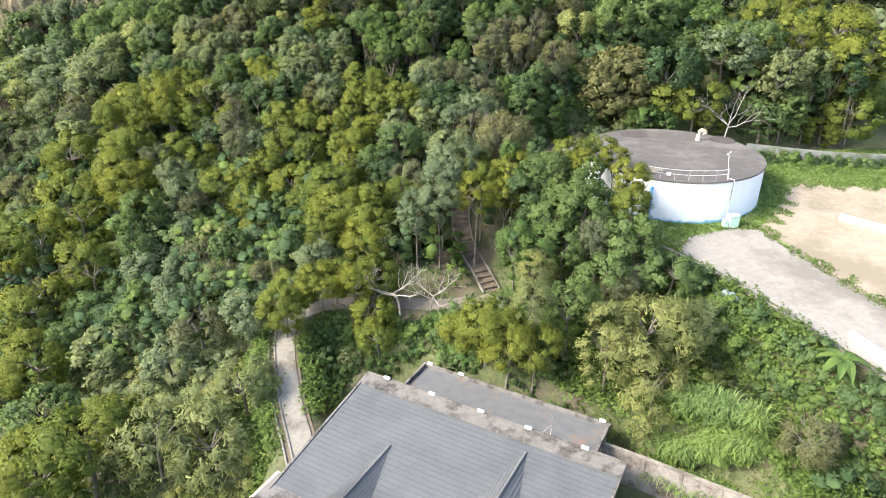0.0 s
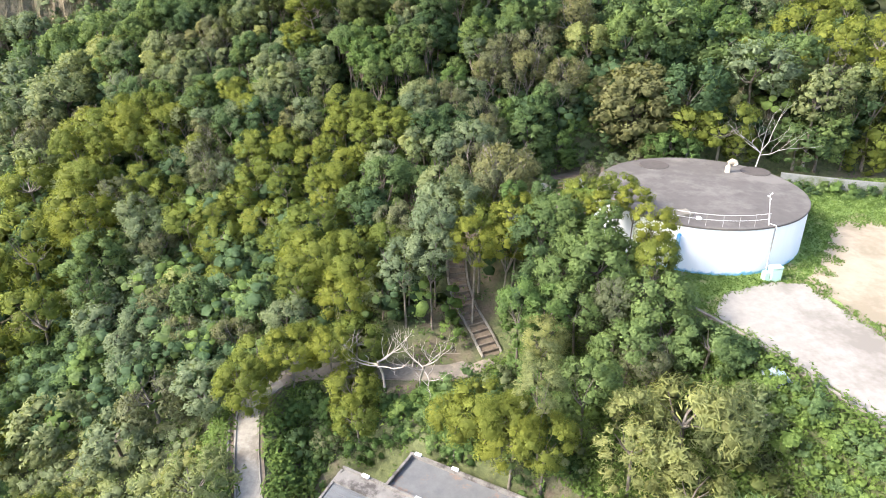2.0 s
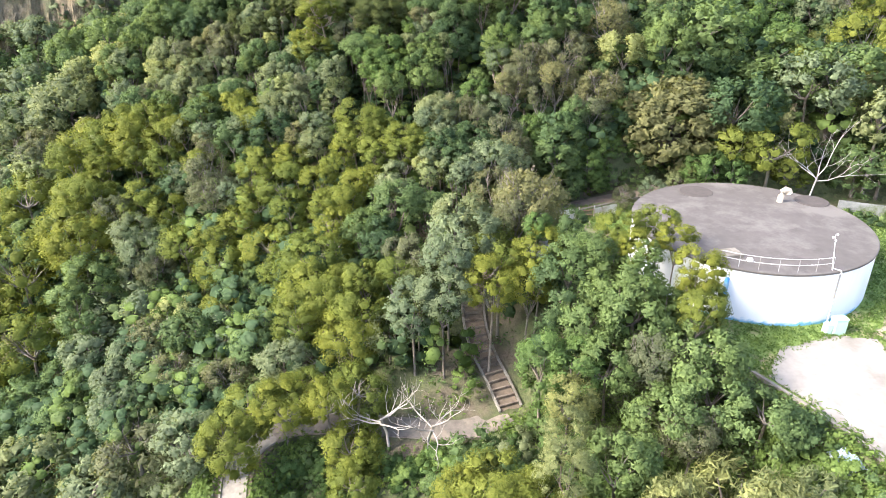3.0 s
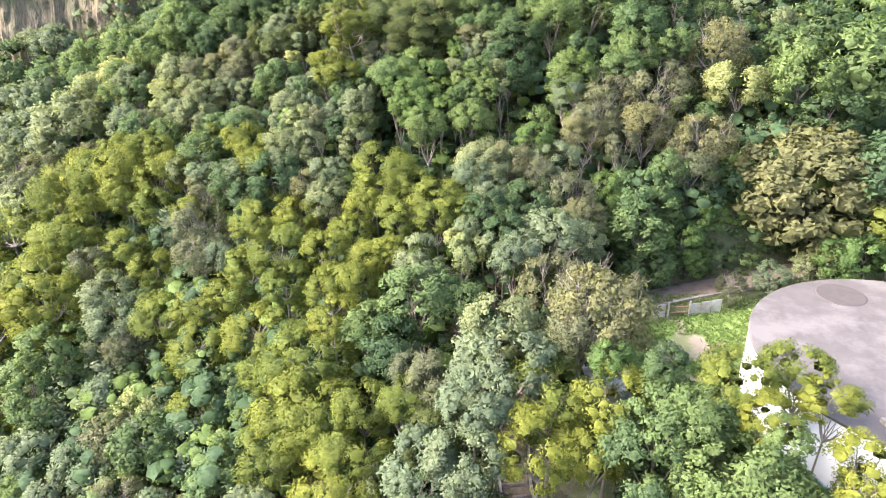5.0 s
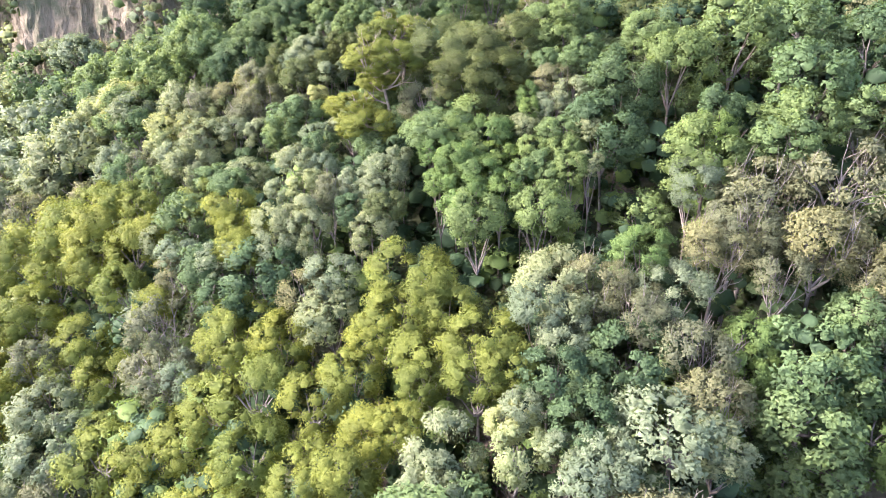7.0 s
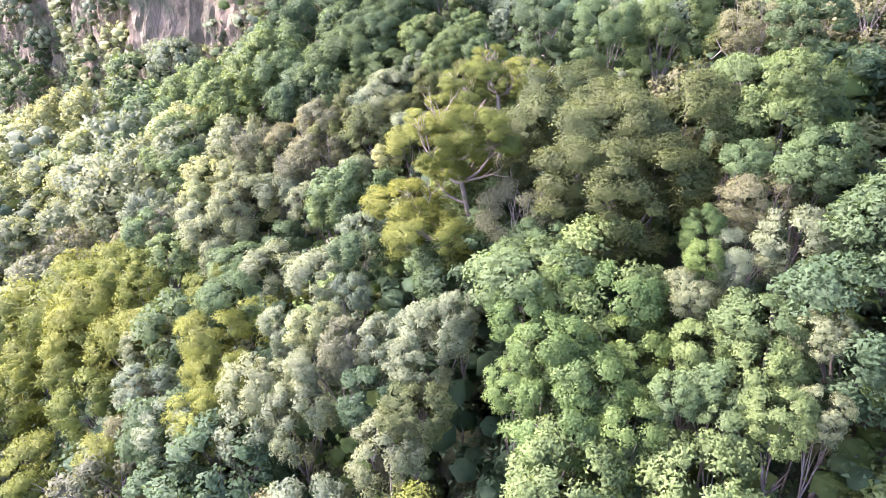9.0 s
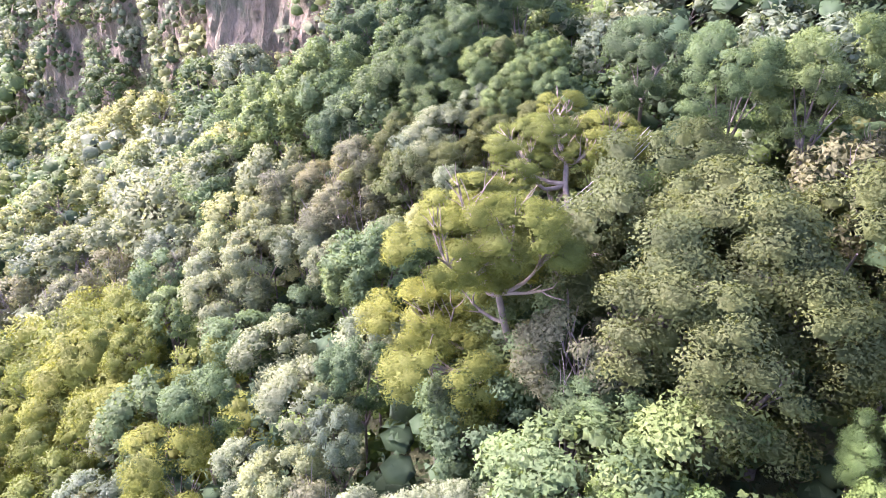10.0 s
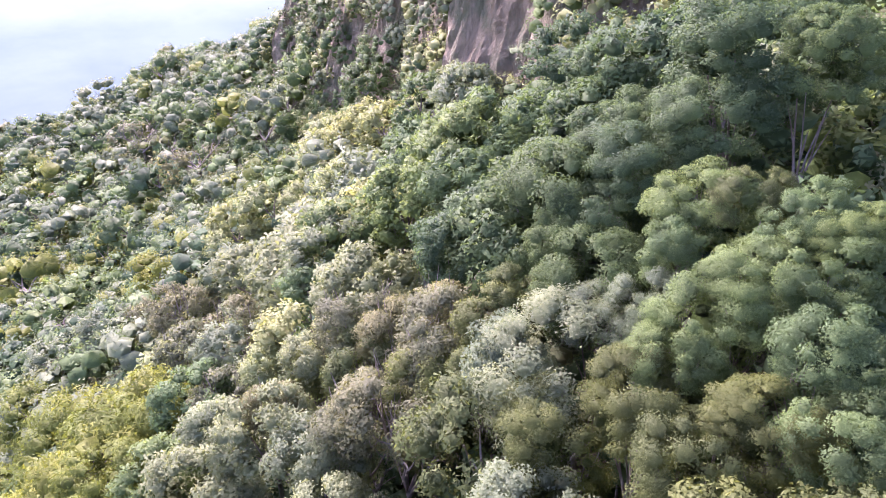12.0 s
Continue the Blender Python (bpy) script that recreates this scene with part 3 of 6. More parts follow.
# ---- the house ----
def build_house():
    origin, east = Vector((-6.3, 45.3, -2.7)), Vector((18.2, -10.2, 0)).normalized()
    ang = math.atan2(east.y, east.x)
    M = Matrix.Translation(origin) @ Matrix.Rotation(ang, 4, "Z")
    # in the house's own plan: x runs east along the back edge, -y to the front
    L, D, slope = 21.0, 12.8, math.tan(radians(9))
    house = thing("house", "large house with grey standing-seam metal roof and cream eaves", "house", M)
    drop = lambda y: slope * y - 0.05
    bm = box(L - 0.8, D - 0.8, 1.0, Matrix.Translation((L / 2, -D / 2, 0)))
    for v in bm.verts:
        v.co.z = drop(v.co.y) - 0.16 if v.co.z > 0.5 else -6.0
    part("walls", bm, CREAM, house)

    def sheet(corners, name, thick=0.12, material=METAL_ROOF):
        bm = bmesh.new()
        f = bm.faces.new([bm.verts.new(c) for c in corners])
        ext = bmesh.ops.extrude_face_region(bm, geom=[f])
        for v in ext["geom"]:
            if isinstance(v, bmesh.types.BMVert):
                v.co.z -= thick
        bmesh.ops.recalc_face_normals(bm, faces=bm.faces[:])
        return part(name, bm, material, house)

    y0 = -1.1
    sheet([(0.1, y0, drop(y0)), (L - 0.1, y0, drop(y0)), (L - 0.1, -D, drop(-D)), (0.1, -D, drop(-D))], "roof_plane")
    n = int((D + y0) / 0.42)
    for k in range(n):
        y = y0 - 0.42 * (k + 0.5)
        part("roof_seam", box(L - 0.3, 0.045, 0.05, Matrix.Translation((L / 2, y, drop(y) - 0.005))), METAL_ROOF, house)
    # flat stained ledge along the back with a low upstand
    part("roof_ledge", box(L, 1.15, 0.25, Matrix.Translation((L / 2, -0.57, -0.3)), 0.01), STAINED, house, "flat concrete ledge with black stains")
    part("ledge_upstand", box(L + 0.1, 0.16, 0.5, Matrix.Translation((L / 2, 0.05, -0.36)), 0.02), STAINED, house)
    part("verge", box(0.2, D, 0.22, Matrix.Translation((0.0, -D / 2, drop(-D / 2))) @ Matrix.Rotation(math.atan(slope), 4, "X") @ Matrix.Translation((0, 0, -0.13)), 0.02), STAINED, house)
    part("verge", box(0.2, D, 0.22, Matrix.Translation((L, -D / 2, drop(-D / 2))) @ Matrix.Rotation(math.atan(slope), 4, "X") @ Matrix.Translation((0, 0, -0.13)), 0.02), STAINED, house)
    part("eave_slab", box(3.6, 2.6, 0.2, Matrix.Translation((1.4, -D + 1.0, drop(-D) - 0.0)), 0.02), STAINED, house, "flat stained concrete corner slab")
    part("gutter", box(4.0, 0.35, 0.35, Matrix.Translation((1.4, -D - 0.4, drop(-D) - 0.2)), 0.03), CREAM, house, "cream painted eave")
    part("gutter", box(0.35, 2.9, 0.35, Matrix.Translation((-0.5, -D + 1.0, drop(-D) - 0.2)), 0.03), CREAM, house, "cream painted eave")
    for gx, gy, span in ((5.6, -5.4, 3.4), (14.6, -1.9, 4.2)):
        top = drop(gy) + 0.02
        fall = 0.55
        for s in (-1, 1):
            # the valley follows the main slope down to the front
            bottom_y = -D - 0.8
            off = (top - drop(bottom_y)) / fall
            sheet([(gx, gy, top), (gx, bottom_y, top), (gx + s * off, bottom_y, drop(bottom_y))], "gable_slope", 0.06)
            m = 14
            for k in range(1, m):
                t = k / m
                a = Vector((gx, gy, top)).lerp(Vector((gx + s * off, bottom_y, drop(bottom_y))), t)
                b = Vector((gx + s * off * t, bottom_y, top + (drop(bottom_y) - top) * t))
                if (a - b).length > 0.3:
                    part("gable_seam", tube([a + Vector((0, 0, 0.015)), b + Vector((0, 0, 0.015))], 0.028, 4), METAL_ROOF, house)
        part("ridge_cap", tube([(gx, gy, top + 0.02), (gx, -D - 0.8, top + 0.02)], 0.09, 8), METAL_ROOF, house)
    for x in (1.9, 6.0, 10.2, 14.0, 18.2):
        part("roof_lamp", box(0.55, 0.22, 0.2, Matrix.Translation((x, -0.05, 0.13)), 0.03), WHITE, house, "white floodlight on the roof edge")
    # rear annex with a flat roof
    A = M @ Matrix.Translation((3.3, 0.15, 0))
    annex = thing("annex", "low rear annex with weathered flat roof and parapet", "outbuilding", A)
    w, d = 15.6, 3.3
    part("walls", box(w - 0.1, d - 0.05, 3.6, Matrix.Translation((w / 2, d / 2 + 0.05, -4.1))), CREAM, annex)
    part("flat_roof", box(w, d, 0.12, Matrix.Translation((w / 2, d / 2 + 0.05, -0.5)), 0.01), RUSTY, annex, "grey flat roof with rust-brown patches")
    part("parapet", box(w + 0.3, 0.2, 0.42, Matrix.Translation((w / 2, d + 0.1, -0.5)), 0.02), STAINED, annex)
    part("parapet", box(0.2, d, 0.42, Matrix.Translation((0, d / 2, -0.5)), 0.02), STAINED, annex)
    part("parapet", box(0.2, d, 0.42, Matrix.Translation((w, d / 2, -0.5)), 0.02), STAINED, annex)
    for x in (0.5, 3.4, 15.1):
        part("parapet_lamp", box(0.5, 0.22, 0.18, Matrix.Translation((x, d + 0.1, -0.08)), 0.03), WHITE, annex)
    part("mast", tube([(12.2, 0.4, -0.4), (12.2, 0.4, 1.4)], 0.03, 6), GALV, annex, "thin steel mast")
    part("mast_stay", tube([(12.2, 0.4, 0.7), (11.6, 0.1, -0.2)], 0.015, 5), GALV, annex)


build_house()


def build_yard_wall():
    w = thing("retaining_wall", "grey block retaining wall with piers beside the house", "wall", kind="structure")
    pts = [Vector((10.6, 38.6, -6.8)), Vector((13.9, 36.6, -6.8)), Vector((18.3, 33.8, -6.8)), Vector((24, 30.2, -6.8))]
    block = surface("grey_block", (0.17, 0.155, 0.14), (0.27, 0.25, 0.23), 2.5, 0.9, (0.10, 0.08, 0.07), 0.6)
    for a, b in zip(pts, pts[1:]):
        d = b - a
        n = max(1, round(d.length / 2.9))
        for k in range(n):
            p, q = a + d * k / n, a + d * (k + 1) / n
            m = Matrix.Translation((p + q) / 2) @ Matrix.Rotation(math.atan2(d.y, d.x), 4, "Z")
            part("wall_panel", box((q - p).length - 0.2, 0.22, 3.1, m, 0.01), block, w)
            part("pier", box(0.26, 0.34, 3.2, Matrix.Translation(p) @ Matrix.Rotation(math.atan2(d.y, d.x), 4, "Z"), 0.02), CONCRETE, w)
            part("coping", box((q - p).length, 0.3, 0.1, m @ Matrix.Translation((0, 0, 3.1)), 0.02), CONCRETE, w)


build_yard_wall()


# ---- the cliff ----
FOOT = {}


def cliff_point(x, h):
    y = 121.5 + 2.0 * math.sin(x * 0.11) + 1.2 * math.sin(x * 0.37)
    if x not in FOOT:
        FOOT[x] = at(x, y - 2) - 2
    foot = FOOT[x]
    height = 30 * min(1, max(0.0, (-50 - x) / 6))
    butt = 1.7 * noise.fractal(Vector((x * 0.12, h * 2.0, 3.1)), 1.0, 2.0, 5) + 0.9 * noise.noise(Vector((x * 0.6, h * 4, 1))) + 0.5 * noise.noise(Vector((x * 1.3, h * 9, 5))) + 0.3 * noise.noise(Vector((x * 2.6, h * 20, 8)))
    return (x + 0.4 * noise.noise(Vector((x, h * 8, 9))), y - butt + 6.5 * h, foot + height * h)


def build_cliff():
    nx, nz = 320, 60
    verts = [cliff_point(-50 - 124 * i / (nx - 1), j / (nz - 1)) for i in range(nx) for j in range(nz)]
    i = (np.arange(nx - 1)[:, None] * nz + np.arange(nz - 1)).ravel()
    faces = np.stack([i, i + 1, i + nz + 1, i + nz], -1)
    tagged(new("cliff", mesh_of("cliff", verts, faces, ROCK)), "weathered pinkish-brown rock cliff above the forest", "cliff", kind="structure")


build_cliff()


# ---- trees ----
def leaf_cards(rng, centre, normal, length, width, corners=4):
    """Pointed leaves as small folded cards."""
    n = len(centre)
    normal = normal / np.linalg.norm(normal, axis=1, keepdims=True)
    along = np.cross(normal, rng.normal(size=(n, 3)))
    along /= np.linalg.norm(along, axis=1, keepdims=True)
    side = np.cross(normal, along)
    ln = (length * rng.uniform(0.6, 1.3, n))[:, None]
    wd = (width * rng.uniform(0.6, 1.3, n))[:, None]
    tip = centre + along * ln / 2 - normal * ln * 0.12
    if corners == 3:
        pts = [centre - along * ln * 0.4 - side * wd * 0.6, tip, centre - along * ln / 2 + side * wd * 0.6]
    else:
        pts = [centre - along * ln / 2, centre - side * wd / 2, tip, centre + side * wd / 2]
    return np.stack(pts, 1).reshape(-1, 3), np.arange(corners * n).reshape(-1, corners)


def ball_arrays(steps):
    bm = bmesh.new()
    bmesh.ops.create_icosphere(bm, subdivisions=steps, radius=1)
    v, f = np.array([p.co[:] for p in bm.verts]), np.array([[p.index for p in q.verts] for q in bm.faces])
    bm.free()
    return v, f


SEED_V, SEED_F = ball_arrays(1)

STYLE = {
    # clumps, clump size, crown depth, leaf length, leaf width, how far leaves face up, raggedness
    "A": (38, 0.30, 0.80, 0.34, 0.105, 0.25, 0.14),
    "B": (50, 0.26, 0.92, 0.33, 0.175, 0.50, 0.20),
    "D": (48, 0.27, 0.90, 0.33, 0.175, 0.55, 0.20),
    "S": (54, 0.24, 0.92, 0.31, 0.155, 0.50, 0.26),
    "Y": (46, 0.26, 0.90, 0.32, 0.175, 0.45, 0.26),
    "N": (54, 0.24, 0.90, 0.28, 0.145, 0.30, 0.36),
    "O": (58, 0.24, 0.95, 0.30, 0.155, 0.45, 0.20),
    "V": (50, 0.27, 1.05, 0.31, 0.180, 0.40, 0.18),
    "K": (48, 0.24, 1.10, 0.50, 0.090, 0.15, 0.45),
    "M": (120, 0.24, 0.80, 0.30, 0.150, 0.40, 0.16),
}


def crown_arrays(kind, seed, leaves, leaf_scale, corners):
    """A crown of leaf clumps of radius 3 round its centre: points, faces and soft normals."""
    rng = np.random.default_rng(seed)
    clumps, size, depth, ln, wd, up, ragged = STYLE[kind]
    R = 3.0
    far = leaves < 1500
    if far:
        clumps, size = max(9, clumps // 3), size * 1.5
    k = np.arange(clumps) + 0.5
    z = 1 - 1.85 * k / clumps
    th = k * 2.39996 + rng.uniform(0, 6)
    rad = np.sqrt(np.clip(1 - z * z, 0, 1))
    d = np.stack([rad * np.cos(th), rad * np.sin(th), z], 1) + rng.normal(size=(clumps, 3)) * 0.1
    d /= np.linalg.norm(d, axis=1, keepdims=True)
    # the crown is several lobes grown together, so that its outline is uneven
    lobes = 1 if kind == "M" else int(rng.integers(3, 6))
    turn = rng.uniform(0, 6.28) + 6.283 * np.arange(lobes) / lobes + rng.uniform(-0.4, 0.4, lobes)
    reach = rng.uniform(0.22, 0.42, lobes) * (0.1 if kind == "M" else 1)
    lobe = np.stack([reach * np.cos(turn), reach * np.sin(turn), rng.uniform(-0.25, 0.22, lobes)], 1)
    mine = np.argmax(d @ (lobe / np.linalg.norm(lobe, axis=1, keepdims=True)).T + rng.uniform(0, 0.25, (clumps, lobes)), 1)
    wide = rng.uniform(0.54, 0.72, lobes)[mine][:, None]
    if kind == "M":
        wide = wide * 0 + 0.86
    c = (lobe[mine] * 0.9 + d * wide * rng.uniform(0.80, 1.08, (clumps, 1))) * R * np.array((1, 1, depth))
    # leaves hang lower on the flanks than they rise over the middle
    c[:, 2] *= np.where(c[:, 2] < 0, 1.75, 1.0)
    rc = R * size * rng.uniform(0.6, 1.2, clumps)
    squash = 0.78
    grain = rng.uniform(0.75, 1.1, (clumps, len(SEED_V), 1))
    core = c - np.array((0, 0, 1)) * rc[:, None] * 0.1
    verts = [(SEED_V * grain * (rc * (0.4 if kind == "N" else 0.7 if kind == "M" else 0.74 if far else 0.6))[:, None, None] * np.array((1, 1, squash)) + core[:, None]).reshape(-1, 3)]
    hull = c / np.array((1, 1, depth)) + np.array((0, 0, 0.4))
    hull /= np.linalg.norm(hull, axis=1, keepdims=True)
    round_n = (SEED_V[None] * 0.5 + hull[:, None] * 0.6).reshape(-1, 3)
    soft_n = [round_n / np.maximum(np.linalg.norm(round_n, axis=1, keepdims=True), 0.05)]
    tri = [(SEED_F + len(SEED_V) * np.arange(clumps)[:, None, None]).reshape(-1, 3)]
    off = sum(len(v) for v in verts)
    which = rng.choice(clumps, leaves, p=rc ** 2 / (rc ** 2).sum())
    dirs = rng.normal(size=(leaves, 3)) + np.array((0, 0, 0.55)) + d[which] * 0.65
    dirs /= np.linalg.norm(dirs, axis=1, keepdims=True)
    p = c[which] + dirs * rng.uniform(0.5 if kind == "N" else 0.62, 1.06 + ragged, leaves)[:, None] * rc[which][:, None] * np.array((1, 1, squash))
    keep = np.ones(leaves, bool)
    for j in range(clumps):
        keep &= (which == j) | (np.linalg.norm((p - c[j]) / np.array((1, 1, squash)), axis=1) > rc[j] * (0.45 if kind == "M" else 0.74))
    p, dirs = p[keep & (dirs[:, 2] > -0.4)], dirs[keep & (dirs[:, 2] > -0.4)]
    facing = dirs * (1 - up) + np.array((0, 0, up)) + rng.normal(size=p.shape) * 0.45
    facing *= np.where((facing * dirs).sum(1) < 0, -1.0, 1.0)[:, None]
    v, f = leaf_cards(rng, p, facing, ln * leaf_scale, wd * leaf_scale, corners)
    verts.append(v)
    dome = p / np.array((1, 1, depth)) + np.array((0, 0, 0.4))
    dome /= np.linalg.norm(dome, axis=1, keepdims=True)
    n = dirs * 0.55 + dome * 0.45 + 0.38 * facing / np.linalg.norm(facing, axis=1, keepdims=True)
    soft_n.append(np.repeat(n / np.linalg.norm(n, axis=1, keepdims=True), corners, 0))
    faces = [np.concatenate(tri), f + off] if corners == 4 else [np.concatenate(tri + [f + off])]
    return np.concatenate(verts), faces, np.concatenate(soft_n)


def branch(bm, rng, start, way, length, radius, depth, sides=5):
    """A crooked branch that forks as it goes."""
    pts, rad = [Vector(start)], [radius]
    w = Vector(way).normalized()
    n = 3
    for i in range(n):
        w = (w + Vector((rng.uniform(-0.35, 0.35), rng.uniform(-0.35, 0.35), rng.uniform(-0.12, 0.28)))).normalized()
        pts.append(pts[-1] + w * length / n)
        rad.append(radius * (1 - 0.42 * (i + 1) / n))
    tube(pts, rad, sides, bm)
    if depth > 0:
        for i in range(3 if depth > 1 else 2):
            a = pts[1 + i % n] if depth > 1 else pts[-1 - i]
            side = w.cross(Vector((rng.uniform(-1, 1), rng.uniform(-1, 1), rng.uniform(-1, 1)))).normalized()
            branch(bm, rng, a, w * 0.6 + side * 0.8 + Vector((0, 0, 0.25)), length * rng.uniform(0.5, 0.75), radius * 0.5, depth - 1, 3)
        branch(bm, rng, pts[-1], w + Vector((rng.uniform(-0.4, 0.4), rng.uniform(-0.4, 0.4), 0.2)), length * 0.6, radius * 0.5, depth - 1, 3)


def trunk_mesh(seed, spread=1.5, limbs=6, bark=BARK):
    """A trunk with limbs, 7 m high for a crown of radius 3."""
    rng = random.Random(seed)
    bm = bmesh.new()
    lean = (rng.uniform(-0.4, 0.4), rng.uniform(-0.4, 0.4))
    fork = rng.uniform(3.4, 4.4)
    tube([(0, 0, -0.8), (lean[0] * 0.3, lean[1] * 0.3, 1.0), (lean[0], lean[1], fork)], [0.20, 0.15, 0.12], 6, bm)
    for k in range(limbs):
        a = 2 * math.pi * k / limbs + rng.uniform(-0.4, 0.4)
        s = spread * rng.uniform(0.6, 1.1)
        z = rng.uniform(4.6, 6.2)
        mid = (lean[0] + s * 0.45 * math.cos(a + 0.3), lean[1] + s * 0.45 * math.sin(a + 0.3), (fork + z) / 2 - 0.3)
        end = (lean[0] + s * math.cos(a), lean[1] + s * math.sin(a), z)
        tube([(lean[0], lean[1], fork - 0.15), mid, end], [0.11, 0.075, 0.03], 4, bm)
        for _ in range(1):
            b = a + rng.uniform(-0.9, 0.9)
            tube([mid, (mid[0] + 0.5 * math.cos(b), mid[1] + 0.5 * math.sin(b), mid[2] + 0.5), (mid[0] + 1.0 * math.cos(b), mid[1] + 1.0 * math.sin(b), mid[2] + 0.9)], [0.05, 0.035, 0.012], 3, bm)
    me = bpy.data.meshes.new("trunk")
    bm.to_mesh(me)
    bm.free()
    me.materials.append(bark)
    return me


def twig_mesh(seed):
    """A bare, much-forked tree, 7 m high."""
    rng = random.Random(seed)
    bm = bmesh.new()
    tube([(0, 0, -0.8), (0.1, 0, 1.2), (0.1, 0.15, 2.6)], [0.24, 0.18, 0.15], 7, bm)
    for k in range(5):
        a = 2 * math.pi * k / 5 + rng.uniform(-0.4, 0.4)
        branch(bm, rng, (0.1, 0.15, 2.6 + 0.15 * k), (math.cos(a), math.sin(a), rng.uniform(0.6, 1.4)), 2.4, 0.1, 2)
    me = bpy.data.meshes.new("trunk")
    bm.to_mesh(me)
    bm.free()
    me.materials.append(PALE_BARK)
    return me


LABEL = {
    "A": ("yellow-green acacia tree with rounded billowing leaf masses", "tree"),
    "B": ("mid-green broadleaf tree with dense rounded crown", "tree"),
    "D": ("dark green broadleaf tree in dense forest", "tree"),
    "S": ("silvery grey-green tree with soft leafy crown", "tree"),
    "Y": ("pale yellow-green tree among darker neighbours", "tree"),
    "N": ("grey-brown half-dry tree with thin twiggy crown", "tree"),
    "O": ("broad olive-green tree with small glossy leaves", "tree"),
    "V": ("bright green tree draped in climbing vines", "tree"),
    "M": ("broad brownish-olive tree with one dense even dome", "tree"),
    "K": ("feathery grey-green bamboo thicket on the slope", "bamboo"),
}
NAME = {"A": "acacia_tree", "B": "broadleaf_tree", "D": "evergreen_tree", "S": "silver_leaf_tree", "Y": "pale_leaf_tree", "N": "half_dry_tree", "O": "olive_green_tree", "V": "vine_covered_tree", "K": "bamboo_clump", "M": "dome_tree"}
GROUP = {"A": "acacias on the slope", "K": "bamboo on the slope"}
CROWNS, ARRAYS, TRUNKS = {}, {}, [trunk_mesh(s, 1.5, 5) for s in range(4)]
PALE_TRUNKS = [trunk_mesh(s + 20, 1.8, 7, PALE_BARK) for s in range(3)]
TWIGS = [twig_mesh(s + 40) for s in range(3)]
PLANTED, KINDS = [], []
grown = random.Random(5)
# leaves, leaf scale, variants, corners a leaf: 0 far woods, 1 to 5 ever nearer trees, 6 shrubs
LEVEL = ((420, 1.05, 4, 3), (2000, 1.22, 4, 3), (3800, 0.96, 4, 3), (700, 1.2, 5, 3), (8400, 0.72, 3, 3), (30000, 0.37, 3, 3), (3800, 0.74, 3, 3))


def arrays_for(kind, level):
    if (kind, level) not in ARRAYS:
        count, scale, variants, corners = LEVEL[level]
        if kind == "N":
            count = int(count * 1.6)
        if kind == "M":
            count, scale = count * 2, scale * 1.15
        if kind == "A":
            count, scale = int(count * 1.4), scale * 0.85
        ARRAYS[kind, level] = [crown_arrays(kind, 11 * ord(kind) + 7 * s + level, count, scale, corners) for s in range(variants)]
    return ARRAYS[kind, level]


def plant(kind, x, y, top, r, level):
    """One tree: trunk and crown. level 2 stands close to the camera's way, 1 further off."""
    if (kind, level) not in CROWNS:
        CROWNS[kind, level] = [mesh_of("crown", v, f, LEAF[kind], True, n) for v, f, n in arrays_for(kind, level)]
    g = at(x, y)
    h = max(top - g, r * 1.3)
    root = thing(NAME[kind], *LABEL[kind], m=Matrix.Translation((x, y, g)), group=GROUP.get(kind, "trees of the forest"))
    depth = STYLE[kind][2]
    stretch = grown.uniform(0.92, 1.1)
    turn = grown.uniform(0, 360)
    crown = new("crown", grown.choice(CROWNS[kind, level]))
    crown.parent = root
    crown.matrix_basis = pose(0, 0, h - r * depth * stretch * 0.95, grown.uniform(-8, 8), grown.uniform(-8, 8), turn) @ Matrix.Diagonal((r / 3, r / 3 * grown.uniform(0.88, 1.12), r / 3 * stretch, 1))
    trunk = new("trunk", grown.choice(TWIGS if kind == "N" else PALE_TRUNKS if kind == "A" else TRUNKS))
    trunk.parent = root
    trunk.matrix_basis = pose(0, 0, 0, 0, 0, turn) @ Matrix.Diagonal((r / 3, r / 3, (h + (0.1 if kind == "N" else -0.25) * r) / 7, 1))
    PLANTED.append((x, y, r))
    KINDS.append(kind)


def level_of(x, y, top):
    """Detail by the lie of the canopy: high crowns along the spur are passed closest."""
    aside = abs(x - (2 if y < 55 else 2 - 0.42 * (y - 55)))
    gap = max(1.3 * (30 - top), aside * 1.1, 6)
    return 5 if gap < 11 else 4 if gap < 20 else 2 if gap < 38 else 1 if gap < 85 else 3


def grove(kind, *trees):
    for x, y, top, r in trees:
        plant(kind, x, y, top, r, level_of(x, y, top))


grove("A",
    (-31.3, 39.4, -4.4, 3.6), (-28.3, 41.0, -2.3, 4.4), (-26.6, 43.1, -3.5, 2.4), (-14.7, 51.9, 1.8, 1.7), (-14.1, 50.9, 1.9, 2.0), (-5.8, 49.8, -0.4, 1.8),
    (4.9, 44.8, 2.3, 2.2), (-40.7, 55.3, -6.0, 3.3), (-13.4, 54.0, 2.4, 2.3), (-10.1, 55.5, 2.4, 1.8), (-6.6, 55.8, 2.6, 2.3), (-6.5, 52.1, 0.4, 1.9),
    (3.0, 59.7, 9.4, 2.0), (13.0, 59.5, 11.7, 1.3), (16.3, 54.9, 9.9, 1.7), (16.7, 57.4, 11.5, 1.8), (-132.7, 68.0, -20.3, 6.5), (-46.5, 66.4, -5.1, 4.6),
    (-12.0, 62.7, 4.6, 2.2), (-10.9, 64.5, 6.4, 2.9), (-9.5, 63.5, 6.3, 2.5), (-7.5, 60.2, 4.5, 2.4),
)
